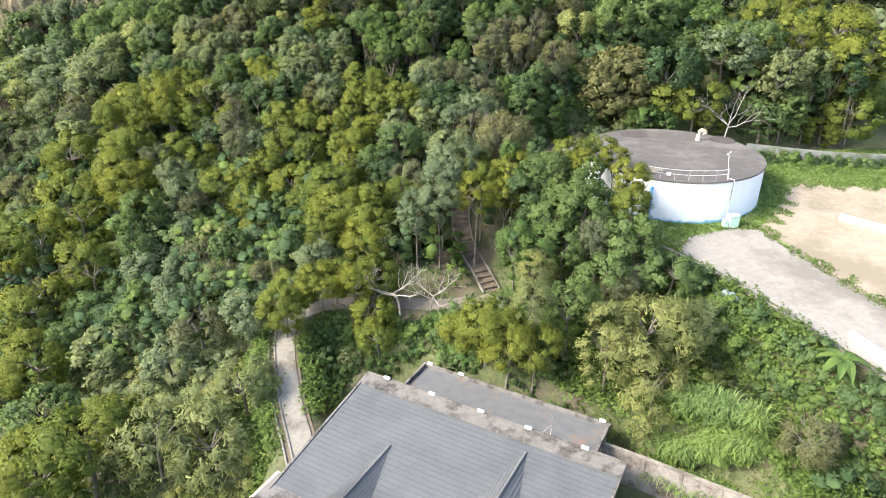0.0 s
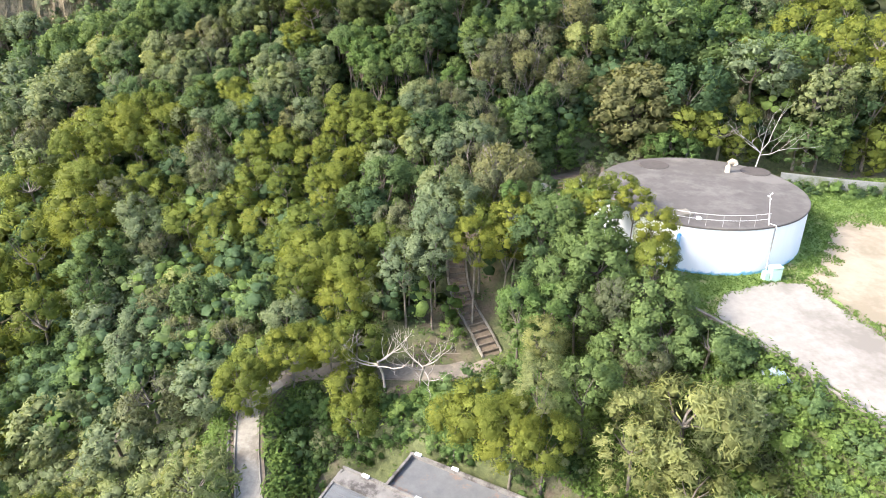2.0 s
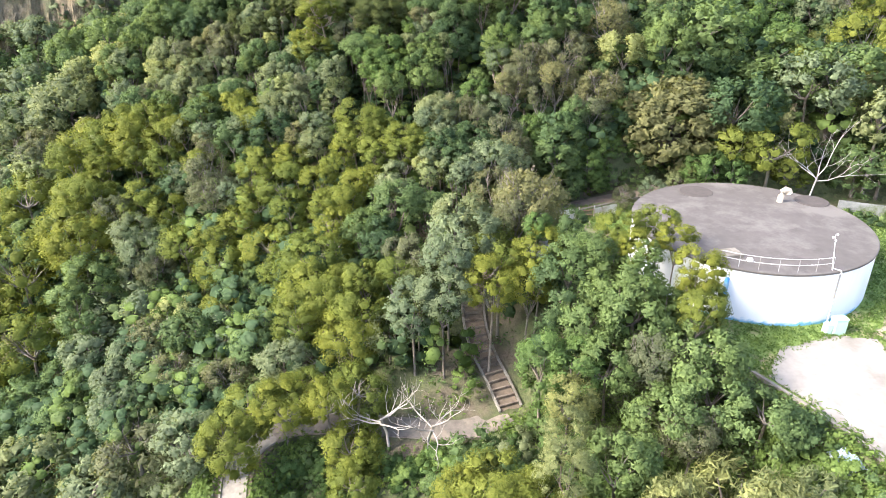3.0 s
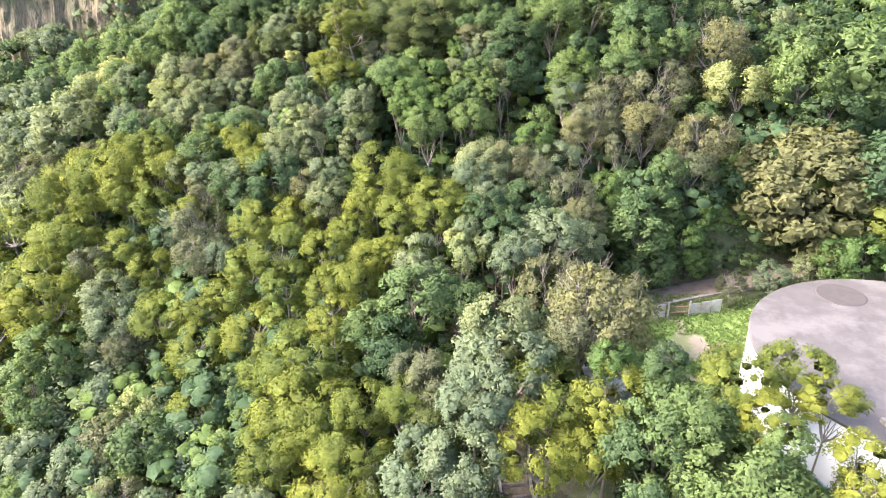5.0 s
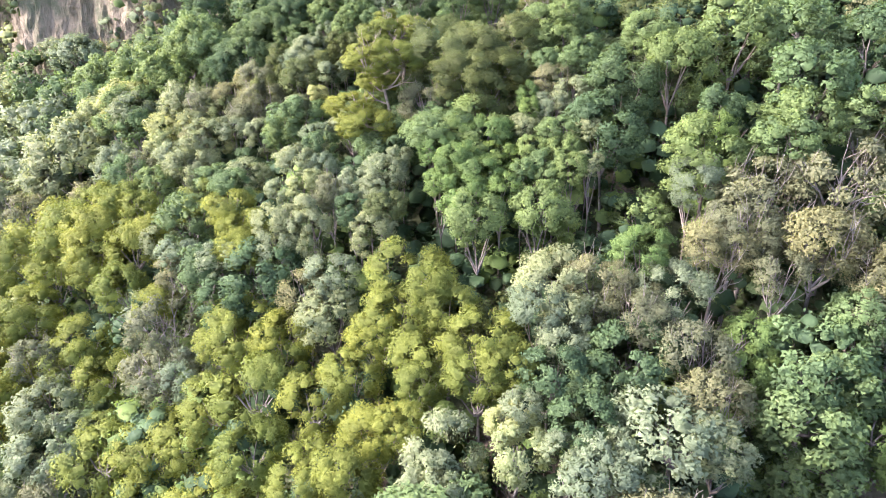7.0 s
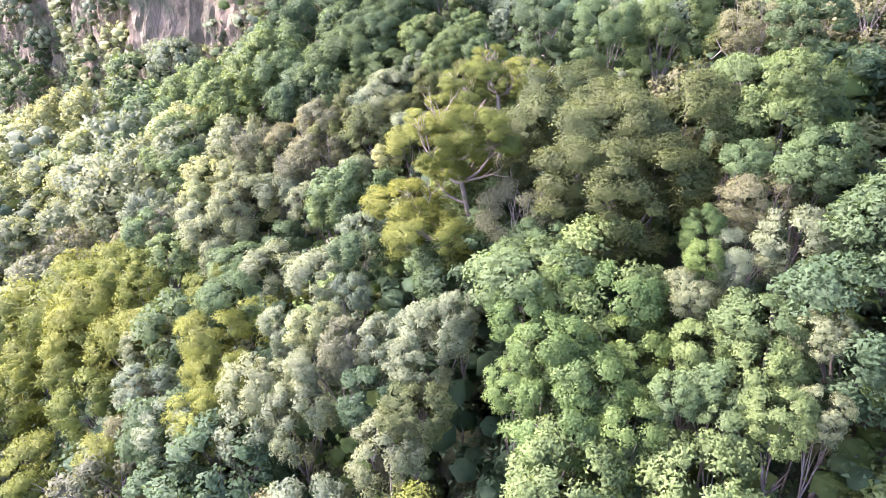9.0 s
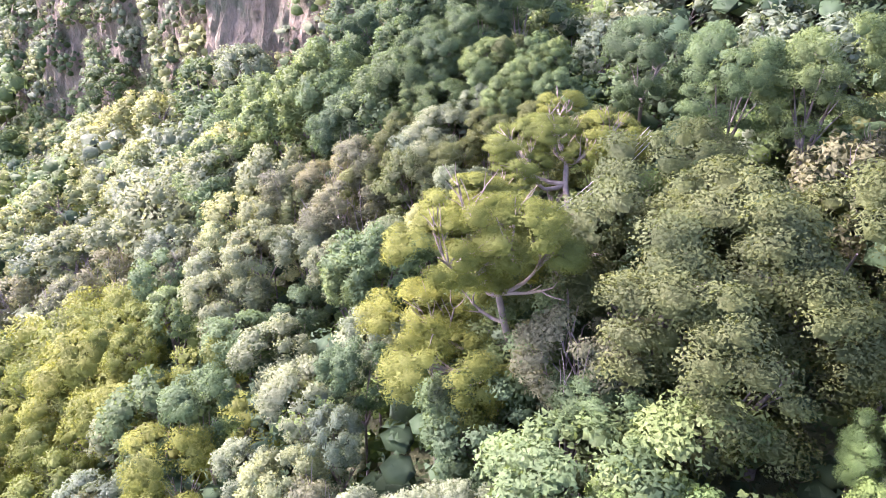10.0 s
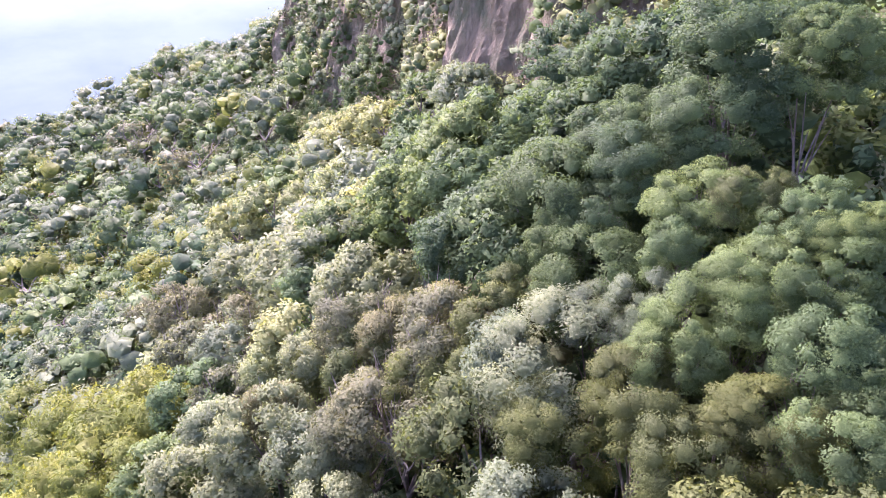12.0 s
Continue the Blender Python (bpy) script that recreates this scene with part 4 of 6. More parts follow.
grove("A",
    (-7.0, 61.8, 5.8, 2.0), (-6.8, 63.5, 7.1, 1.6), (-4.2, 63.3, 7.9, 1.4), (3.7, 62.6, 10.0, 2.2), (5.6, 60.4, 8.9, 1.8), (6.5, 61.4, 10.8, 1.8),
    (11.9, 61.6, 12.2, 1.7), (15.2, 63.0, 12.1, 1.7), (16.0, 60.8, 11.7, 1.2), (-188.8, 71.3, -21.8, 6.5), (-50.2, 75.6, -0.8, 3.8), (-44.4, 76.0, 3.3, 4.1),
    (-41.2, 69.7, -2.0, 3.2), (-22.2, 73.3, 3.8, 2.3), (-20.5, 69.0, 0.8, 2.0), (-17.4, 72.9, 5.7, 2.5), (-15.2, 74.0, 8.8, 1.8), (-15.2, 69.4, 4.9, 2.1),
    (-11.7, 68.2, 7.5, 2.7), (-11.3, 72.3, 9.4, 1.5), (-10.1, 69.5, 9.0, 1.8), (-9.9, 73.1, 10.0, 1.9),
)
grove("A",
    (-8.9, 74.8, 10.8, 1.5), (-7.5, 74.7, 11.2, 1.1), (-125.7, 82.6, -16.5, 4.1), (-65.3, 80.8, -2.9, 2.9), (-39.2, 83.6, 7.3, 2.3), (-39.0, 78.6, 5.3, 3.4),
    (-38.3, 76.5, 4.6, 3.3), (-33.3, 82.2, 6.8, 1.9), (-33.1, 81.0, 5.9, 1.9), (-29.9, 80.4, 5.9, 1.7), (-28.2, 77.4, 3.9, 1.4), (-26.9, 82.9, 10.1, 1.5),
    (-23.3, 76.1, 5.1, 2.2), (-20.8, 76.6, 6.5, 2.1), (-20.3, 79.8, 10.4, 1.5), (-20.1, 83.3, 14.2, 1.2), (-19.3, 77.1, 8.1, 1.7), (-18.6, 79.7, 11.7, 2.1),
    (-16.4, 76.9, 10.4, 2.2), (-16.0, 79.6, 11.8, 1.7), (-15.2, 77.9, 10.7, 1.3), (-12.8, 76.8, 10.6, 1.9),
)
grove("A",
    (-11.2, 77.6, 11.4, 1.4), (-10.5, 79.1, 12.9, 1.4), (-9.6, 80.1, 13.9, 1.9), (-9.0, 81.9, 15.3, 2.2), (-7.5, 77.0, 12.0, 1.2), (-7.3, 78.4, 12.8, 1.7),
    (-7.1, 80.7, 14.3, 1.6), (-4.9, 78.7, 14.0, 1.7), (-4.5, 77.3, 13.0, 1.5), (-3.3, 77.6, 13.4, 1.2), (27.3, 80.5, 13.5, 2.3), (30.5, 80.3, 14.1, 3.4),
    (32.7, 80.4, 10.5, 2.0), (46.9, 80.7, 9.5, 2.4), (49.5, 80.7, 19.5, 3.6), (49.9, 80.7, 13.5, 3.9), (-87.0, 91.5, -3.2, 3.1), (-50.9, 89.4, 5.1, 3.3),
    (-43.1, 88.4, 9.4, 2.7), (-42.8, 90.9, 10.9, 3.2), (-40.6, 84.2, 7.0, 2.6), (-40.1, 89.6, 11.3, 2.8),
)
grove("A",
    (-39.0, 86.4, 9.3, 1.7), (-36.7, 89.5, 12.2, 2.8), (-36.0, 87.7, 11.2, 2.2), (-35.2, 86.6, 10.2, 2.0), (-35.1, 90.9, 13.4, 1.6), (-33.3, 90.1, 13.1, 1.4),
    (-32.2, 87.9, 11.9, 2.0), (-31.4, 84.8, 10.0, 1.8), (-30.8, 88.9, 12.3, 1.6), (-28.4, 91.3, 14.1, 1.6), (-22.9, 86.3, 15.5, 1.5), (-21.4, 84.9, 14.8, 1.4),
    (-21.1, 84.0, 14.3, 1.4), (43.7, 84.9, 21.8, 3.1), (-39.1, 92.5, 12.4, 2.0), (-17.4, 93.3, 19.2, 1.1), (43.1, 92.4, 22.4, 3.2), (53.4, 94.4, 21.4, 4.6),
    (-98.9, 106.4, 2.9, 3.8),
)
grove("B",
    (-35.1, 47.0, -5.3, 2.8), (10.0, 46.8, 4.9, 2.2), (13.3, 49.8, 5.7, 2.2), (16.2, 50.9, 6.6, 2.3), (18.6, 49.2, 6.2, 2.2), (9.5, 56.9, 8.4, 2.3),
    (10.2, 59.7, 11.4, 1.5), (10.6, 53.7, 6.8, 2.0), (11.8, 57.9, 10.6, 2.3), (12.8, 56.4, 9.4, 2.9), (13.4, 58.4, 11.3, 1.0), (16.2, 52.8, 8.2, 2.6),
    (-196.7, 61.3, -23.9, 6.5), (-167.3, 66.5, -23.4, 6.5), (8.8, 60.1, 10.9, 1.9), (-36.1, 71.3, 0.7, 2.1), (-34.8, 73.2, 2.6, 2.6), (-34.6, 70.1, -0.8, 2.0),
    (-17.7, 69.1, 2.9, 1.8), (-7.7, 68.7, 9.2, 1.5), (-4.5, 70.0, 11.3, 2.4), (-209.0, 77.7, -17.9, 6.5),
)
grove("B",
    (-101.8, 77.5, -12.7, 4.5), (9.7, 79.9, 13.1, 2.5), (10.0, 81.7, 14.4, 2.6), (10.2, 80.0, 9.6, 2.2), (11.9, 83.0, 15.5, 1.5), (41.6, 80.6, 13.0, 2.9),
    (-23.9, 88.3, 16.2, 1.3), (-10.3, 91.7, 21.0, 1.0), (-10.0, 89.7, 20.7, 1.9), (-7.8, 90.7, 21.1, 2.1), (-6.6, 84.4, 17.7, 1.7), (-4.5, 87.3, 18.9, 0.8),
    (-4.4, 88.8, 19.8, 0.9), (-3.5, 88.0, 19.4, 1.1), (-3.2, 85.5, 18.1, 1.6), (-3.1, 87.1, 18.6, 0.8), (-3.1, 89.5, 20.8, 1.1), (-2.5, 88.7, 20.1, 1.1),
    (-2.0, 87.3, 19.5, 0.9), (4.7, 88.4, 21.3, 2.0), (8.4, 89.2, 21.5, 1.5), (9.5, 90.6, 22.7, 1.8),
)
grove("B",
    (12.5, 91.3, 22.8, 1.6), (21.2, 87.8, 22.1, 2.7), (25.5, 90.8, 24.2, 4.6), (32.4, 90.5, 20.5, 4.3), (37.2, 84.2, 20.7, 3.3), (-193.9, 92.8, -11.2, 6.5),
    (-40.3, 99.8, 16.5, 1.7), (-37.5, 93.9, 14.2, 1.8), (-33.5, 92.4, 14.1, 1.4), (-28.0, 92.6, 14.8, 1.6), (-24.7, 96.1, 17.2, 1.1), (-23.8, 95.8, 18.0, 1.4),
    (-23.0, 96.6, 19.3, 2.1), (-5.6, 98.6, 25.8, 1.3), (-5.3, 97.0, 24.6, 1.0), (-4.7, 95.0, 23.4, 0.8), (-4.2, 97.3, 25.2, 1.6), (-3.7, 97.9, 26.1, 1.2),
    (-2.8, 94.8, 23.7, 1.1), (-2.5, 95.6, 24.3, 1.0), (1.2, 95.8, 25.8, 1.7), (2.9, 93.7, 25.1, 1.8),
)
grove("B",
    (5.9, 95.9, 26.4, 2.2), (9.7, 92.2, 24.7, 2.2), (-59.4, 106.5, 11.7, 3.2), (-43.2, 100.5, 16.3, 1.8), (-42.9, 102.2, 17.9, 2.2), (-41.3, 104.6, 20.1, 2.0),
    (-39.6, 104.7, 20.7, 2.2), (-38.2, 105.8, 22.1, 2.1), (-37.7, 107.0, 23.2, 2.3), (-36.3, 106.0, 22.4, 2.2), (-24.6, 105.9, 25.3, 1.3), (-24.2, 105.2, 24.4, 1.0),
    (-22.0, 105.9, 25.6, 0.8), (-21.9, 103.6, 24.2, 1.0), (-21.8, 104.5, 24.8, 0.9), (-21.8, 102.9, 23.5, 0.9), (-21.2, 105.3, 25.3, 1.0), (-21.2, 105.9, 25.5, 0.7),
    (-20.0, 104.5, 24.5, 1.0), (-18.7, 103.4, 24.0, 0.9), (-12.2, 102.6, 27.2, 1.6), (-10.0, 103.4, 27.4, 1.8),
)
grove("B",
    (-60.4, 113.5, 16.5, 3.0), (-58.2, 108.9, 13.6, 2.7), (-56.8, 113.7, 17.4, 2.5), (-54.8, 113.9, 18.3, 2.6), (-52.6, 109.1, 16.3, 2.4), (-48.3, 110.6, 20.1, 2.6),
    (-38.7, 108.3, 23.6, 2.1), (-25.3, 109.8, 28.3, 1.1), (-133.2, 121.2, 10.2, 6.1),
)
grove("D",
    (-246.9, 56.2, -24.1, 6.5), (8.2, 59.1, 9.8, 2.3), (-147.2, 66.8, -23.2, 5.2), (-5.7, 67.2, 9.2, 1.9), (8.9, 62.2, 12.0, 1.1), (-1.7, 70.1, 10.5, 1.5),
    (0.3, 75.0, 13.0, 1.3), (-23.0, 83.5, 13.4, 1.9), (-20.5, 81.3, 12.3, 1.5), (-18.4, 82.3, 14.1, 2.0), (-1.2, 76.9, 13.9, 1.4), (0.8, 77.4, 13.4, 1.4),
    (2.1, 79.3, 14.2, 2.1), (27.5, 82.4, 17.4, 3.3), (39.3, 80.9, 11.7, 3.2), (46.9, 80.9, 17.0, 2.9), (-153.0, 90.8, -13.1, 6.5), (-128.7, 86.3, -13.1, 6.4),
    (-27.6, 88.5, 14.1, 2.2), (-18.5, 91.0, 18.5, 1.1), (-13.9, 85.3, 16.6, 1.0), (-11.2, 91.6, 20.6, 0.9),
)
grove("D",
    (-0.3, 90.6, 22.0, 2.1), (5.3, 90.5, 22.8, 1.2), (23.1, 86.7, 20.1, 2.3), (-237.5, 96.8, -7.1, 6.5), (-27.1, 95.2, 15.2, 1.2), (-0.0, 92.9, 23.8, 2.1),
    (8.9, 96.4, 26.4, 1.9), (13.0, 96.7, 26.1, 1.8), (22.8, 93.2, 24.5, 2.7), (-194.3, 102.1, -5.0, 6.5), (-160.1, 106.7, -2.8, 6.5), (-34.4, 104.5, 21.2, 1.8),
    (-33.7, 105.2, 21.8, 1.8), (-32.9, 103.7, 21.1, 1.5), (-32.0, 106.0, 23.7, 1.9), (-31.5, 107.8, 25.4, 2.1), (-31.1, 104.8, 23.0, 2.3), (-29.5, 107.5, 25.4, 1.5),
    (-29.2, 105.7, 24.6, 2.3), (-27.7, 104.4, 23.1, 1.0), (-27.7, 106.8, 25.2, 1.5), (-27.6, 105.2, 23.9, 1.1),
)
grove("D",
    (-26.1, 104.0, 23.4, 1.4), (-16.9, 106.3, 26.9, 1.9), (-4.1, 100.2, 27.8, 1.3), (-124.8, 109.8, 1.8, 5.1), (-40.6, 113.5, 25.6, 2.4), (-33.0, 109.8, 26.3, 1.7),
    (-31.5, 110.8, 27.8, 2.6), (-27.5, 109.9, 28.5, 2.0), (-26.9, 108.0, 26.5, 1.4), (-98.9, 120.3, 13.2, 3.6), (-68.3, 116.9, 17.6, 3.7),
)
grove("S",
    (-33.3, 56.5, -6.2, 3.8), (-26.1, 53.2, -4.8, 3.1), (-17.8, 52.9, 0.5, 2.5), (-12.7, 59.2, 2.5, 2.1), (-2.6, 59.0, 7.7, 2.0), (-0.4, 58.8, 8.6, 1.8),
    (-29.1, 66.3, -2.6, 1.9), (-28.0, 60.8, -3.3, 2.8), (-20.7, 61.1, -1.0, 2.2), (-19.5, 66.0, 0.6, 2.5), (-0.1, 61.1, 10.0, 1.8), (0.8, 66.8, 11.5, 2.2),
    (1.1, 63.8, 11.2, 2.6), (3.5, 65.1, 10.6, 1.3), (-267.7, 76.0, -18.6, 6.5), (-33.6, 68.0, -2.0, 2.8), (-31.7, 74.6, 1.9, 1.6), (-30.9, 72.0, 0.0, 3.2),
    (-29.1, 71.8, 0.2, 2.5), (-24.3, 68.4, -0.5, 2.3), (-5.3, 73.5, 11.8, 1.7), (-5.2, 71.9, 11.2, 1.4),
)
grove("S",
    (-2.3, 75.2, 12.7, 0.9), (-0.2, 73.7, 12.3, 0.9), (1.2, 72.8, 12.4, 1.6), (1.5, 73.8, 12.5, 1.3), (3.7, 75.8, 13.3, 2.5), (5.8, 75.6, 12.4, 1.3),
    (-80.0, 80.2, -7.1, 3.2), (-32.7, 77.7, 4.7, 2.1), (-30.7, 76.1, 3.6, 2.3), (-22.0, 79.1, 8.4, 1.5), (-21.6, 82.9, 13.7, 1.3), (-18.2, 83.7, 14.6, 1.3),
    (-13.9, 81.9, 14.3, 1.4), (-13.6, 80.2, 13.1, 1.7), (-2.5, 80.2, 15.1, 1.5), (-1.7, 81.9, 16.0, 2.1), (-1.0, 79.1, 14.2, 1.2), (3.5, 82.2, 16.1, 1.5),
    (34.5, 83.5, 19.3, 3.3), (40.4, 80.9, 18.2, 3.5), (-75.8, 86.4, -3.0, 3.0), (-29.8, 87.9, 12.0, 1.5),
)
grove("S",
    (-26.1, 84.8, 12.5, 1.3), (-19.4, 87.2, 16.5, 1.0), (-19.4, 89.5, 17.9, 1.4), (-18.5, 84.9, 15.8, 1.5), (-17.5, 88.9, 17.7, 1.0), (-16.8, 85.6, 16.5, 1.0),
    (-16.3, 84.2, 15.9, 1.2), (-14.6, 87.5, 17.4, 1.2), (-13.0, 86.9, 17.4, 1.1), (-12.8, 88.0, 18.2, 1.2), (-12.4, 84.2, 16.2, 1.2), (-12.1, 88.6, 18.7, 0.8),
    (-5.1, 90.2, 20.7, 0.9), (-3.9, 91.8, 21.7, 1.1), (-1.4, 89.4, 20.7, 0.8), (-1.0, 87.7, 19.5, 0.7), (4.2, 86.6, 19.8, 1.3), (-69.1, 98.8, 4.7, 3.3),
    (-65.7, 99.1, 5.7, 3.1), (-39.9, 96.3, 14.6, 1.9), (-33.4, 98.3, 17.2, 1.1), (-32.9, 95.3, 15.8, 1.7),
)
grove("S",
    (-31.1, 96.3, 17.0, 1.8), (-30.6, 93.8, 15.7, 2.0), (-29.0, 97.5, 17.3, 1.4), (-26.6, 97.1, 17.2, 1.2), (-25.5, 92.5, 15.4, 1.6), (-23.7, 97.6, 19.1, 1.1),
    (-21.6, 99.9, 21.4, 1.2), (-19.8, 93.0, 18.4, 1.1), (-2.6, 92.5, 22.3, 1.1), (-58.6, 100.6, 8.7, 2.7), (-58.6, 104.2, 11.0, 3.2), (-54.4, 104.7, 13.2, 3.2),
    (-53.5, 100.9, 10.6, 2.6), (-51.3, 102.4, 13.8, 4.3), (-51.0, 104.9, 14.7, 3.3), (-41.7, 101.0, 17.5, 2.1), (-37.5, 101.2, 18.0, 1.3), (-35.8, 100.9, 18.7, 2.0),
    (-25.5, 101.4, 21.5, 1.2), (-24.5, 103.5, 22.8, 1.0), (-24.2, 102.4, 22.7, 2.0), (-23.5, 103.6, 23.6, 0.8),
)
grove("S",
    (-135.2, 114.8, 4.4, 6.2), (-61.9, 109.4, 14.0, 4.7), (-67.0, 119.5, 18.8, 2.3), (-63.9, 118.3, 19.6, 3.0), (-61.7, 117.6, 19.4, 2.7), (-127.6, 126.1, 12.5, 4.7),
)
grove("Y",
    (-25.7, 70.2, 0.0, 1.9), (-2.7, 74.9, 12.2, 1.0), (-2.0, 73.7, 12.1, 1.3), (44.5, 80.9, 17.6, 1.8), (-17.7, 87.2, 17.1, 1.1), (16.9, 88.5, 21.2, 2.4),
    (-80.1, 99.7, 4.3, 3.2), (-76.8, 98.8, 2.9, 2.6), (-50.6, 92.2, 7.0, 2.8), (-36.4, 97.2, 15.0, 1.1), (-35.8, 98.6, 16.8, 1.9), (-35.4, 97.6, 16.0, 1.5),
    (-22.2, 98.3, 19.7, 0.8), (-79.7, 103.3, 5.7, 3.3), (-70.3, 106.2, 9.4, 2.9), (-65.0, 105.2, 9.5, 2.8), (-50.3, 107.1, 16.2, 2.6), (-44.4, 103.6, 18.2, 2.9),
    (-88.8, 113.4, 9.7, 3.2), (-85.1, 110.8, 8.7, 3.6), (-84.5, 113.8, 10.8, 3.6), (-76.2, 114.9, 13.7, 2.8),
)
grove("Y",
    (-67.7, 109.2, 11.7, 3.1), (-65.6, 109.3, 12.3, 2.7), (-82.5, 116.4, 12.6, 2.8),
)
grove("N",
    (22.9, 33.1, 2.5, 1.7), (14.7, 48.7, 4.8, 1.6), (-23.5, 55.2, -2.9, 2.6), (13.5, 53.5, 7.5, 2.1), (-27.0, 68.0, -1.3, 2.2), (-3.9, 65.1, 8.4, 1.3),
    (-2.5, 64.1, 9.0, 1.7), (5.2, 65.4, 12.0, 1.6), (6.1, 67.4, 13.2, 2.8), (-29.4, 74.8, 2.0, 1.9), (3.8, 71.2, 12.1, 2.1), (6.1, 69.7, 12.3, 2.5),
    (-35.9, 80.5, 5.8, 1.7), (-25.4, 81.4, 10.1, 2.2), (-24.2, 79.2, 8.4, 2.1), (-15.4, 81.3, 13.4, 1.4), (0.4, 82.3, 16.0, 1.6), (1.9, 81.4, 15.2, 1.7),
    (4.9, 79.9, 14.4, 1.6), (5.5, 78.3, 13.2, 1.5), (8.2, 83.6, 16.7, 1.2), (13.5, 83.1, 15.8, 1.8),
)
grove("N",
    (-184.4, 88.1, -13.7, 6.5), (-71.7, 91.2, -0.1, 2.9), (-26.1, 84.1, 11.5, 1.3), (-15.9, 86.7, 17.1, 1.2), (5.6, 84.5, 17.6, 1.5), (6.4, 85.2, 18.6, 1.8),
    (7.1, 86.7, 19.9, 1.9), (10.2, 85.2, 18.4, 1.8), (11.0, 87.8, 20.6, 2.3), (12.3, 84.4, 17.1, 1.2), (14.5, 84.1, 17.8, 2.0), (-144.2, 98.7, -7.8, 6.5),
    (-67.7, 93.4, 1.6, 2.7), (-52.6, 96.8, 8.5, 2.0), (-51.7, 94.1, 7.5, 2.3), (-36.4, 95.4, 14.4, 1.4), (-32.5, 96.7, 16.4, 1.0), (-29.1, 99.0, 18.1, 1.7),
    (-27.7, 99.4, 19.4, 1.7), (-4.1, 94.0, 22.8, 1.1), (16.2, 92.5, 23.5, 2.5), (-33.6, 100.2, 18.6, 1.5),
)
grove("N",
    (-31.5, 100.6, 18.9, 1.3), (-30.2, 102.1, 20.1, 1.5), (-28.6, 101.4, 20.6, 1.5), (-6.1, 101.7, 27.4, 1.2),
)
grove("O",
    (-2.4, 60.4, 8.0, 1.5), (-11.8, 85.0, 17.0, 1.0), (-31.6, 99.6, 18.0, 1.4), (-27.9, 100.5, 20.1, 1.3), (-27.5, 102.9, 22.0, 0.9), (-27.2, 102.1, 21.4, 1.0),
    (-26.3, 101.3, 20.7, 0.9), (-24.2, 100.4, 21.1, 1.8), (-23.4, 105.9, 25.6, 0.8), (-22.8, 101.3, 22.0, 1.2), (-21.5, 102.1, 23.2, 1.1), (-20.1, 102.1, 23.3, 1.0),
    (-19.6, 102.9, 23.7, 0.9),
)
grove("V",
    (6.3, 54.2, 6.5, 1.9), (8.4, 53.7, 6.7, 1.8), (6.5, 63.1, 11.6, 1.0), (2.1, 83.6, 17.3, 1.3), (7.3, 80.6, 13.2, 1.0), (7.5, 82.1, 14.3, 1.3),
    (13.1, 81.2, 10.9, 1.6), (13.8, 81.4, 9.0, 1.5), (24.4, 80.2, 11.5, 2.0), (26.0, 80.4, 11.5, 2.5), (-9.8, 88.0, 19.7, 0.9), (-8.9, 86.2, 18.4, 0.9),
    (-8.7, 89.6, 20.4, 1.2), (-8.3, 87.3, 19.6, 1.2), (-7.5, 85.7, 18.4, 1.3), (-7.1, 87.0, 19.1, 1.3), (-7.0, 89.6, 20.5, 1.3), (-6.1, 88.7, 19.5, 1.0),
    (-5.6, 86.4, 18.5, 1.0), (-5.0, 91.0, 21.4, 0.7), (4.9, 89.7, 21.9, 1.2), (-5.4, 92.4, 22.0, 0.8),
)
grove("K",
    (-22.6, 40.9, -2.5, 3.1), (-17.9, 40.9, -2.6, 3.7), (12.2, 42.5, 4.9, 2.4), (15.0, 39.6, 2.7, 2.2), (15.4, 43.2, 5.9, 3.8), (-16.3, 44.3, -1.0, 3.0),
    (6.7, 45.0, 6.1, 1.5), (7.2, 48.9, 4.7, 1.4), (7.8, 51.3, 5.4, 1.6), (19.2, 44.1, 5.0, 3.0),
)
grove("M",
    (21.8, 84.7, 16.4, 5.0),
)


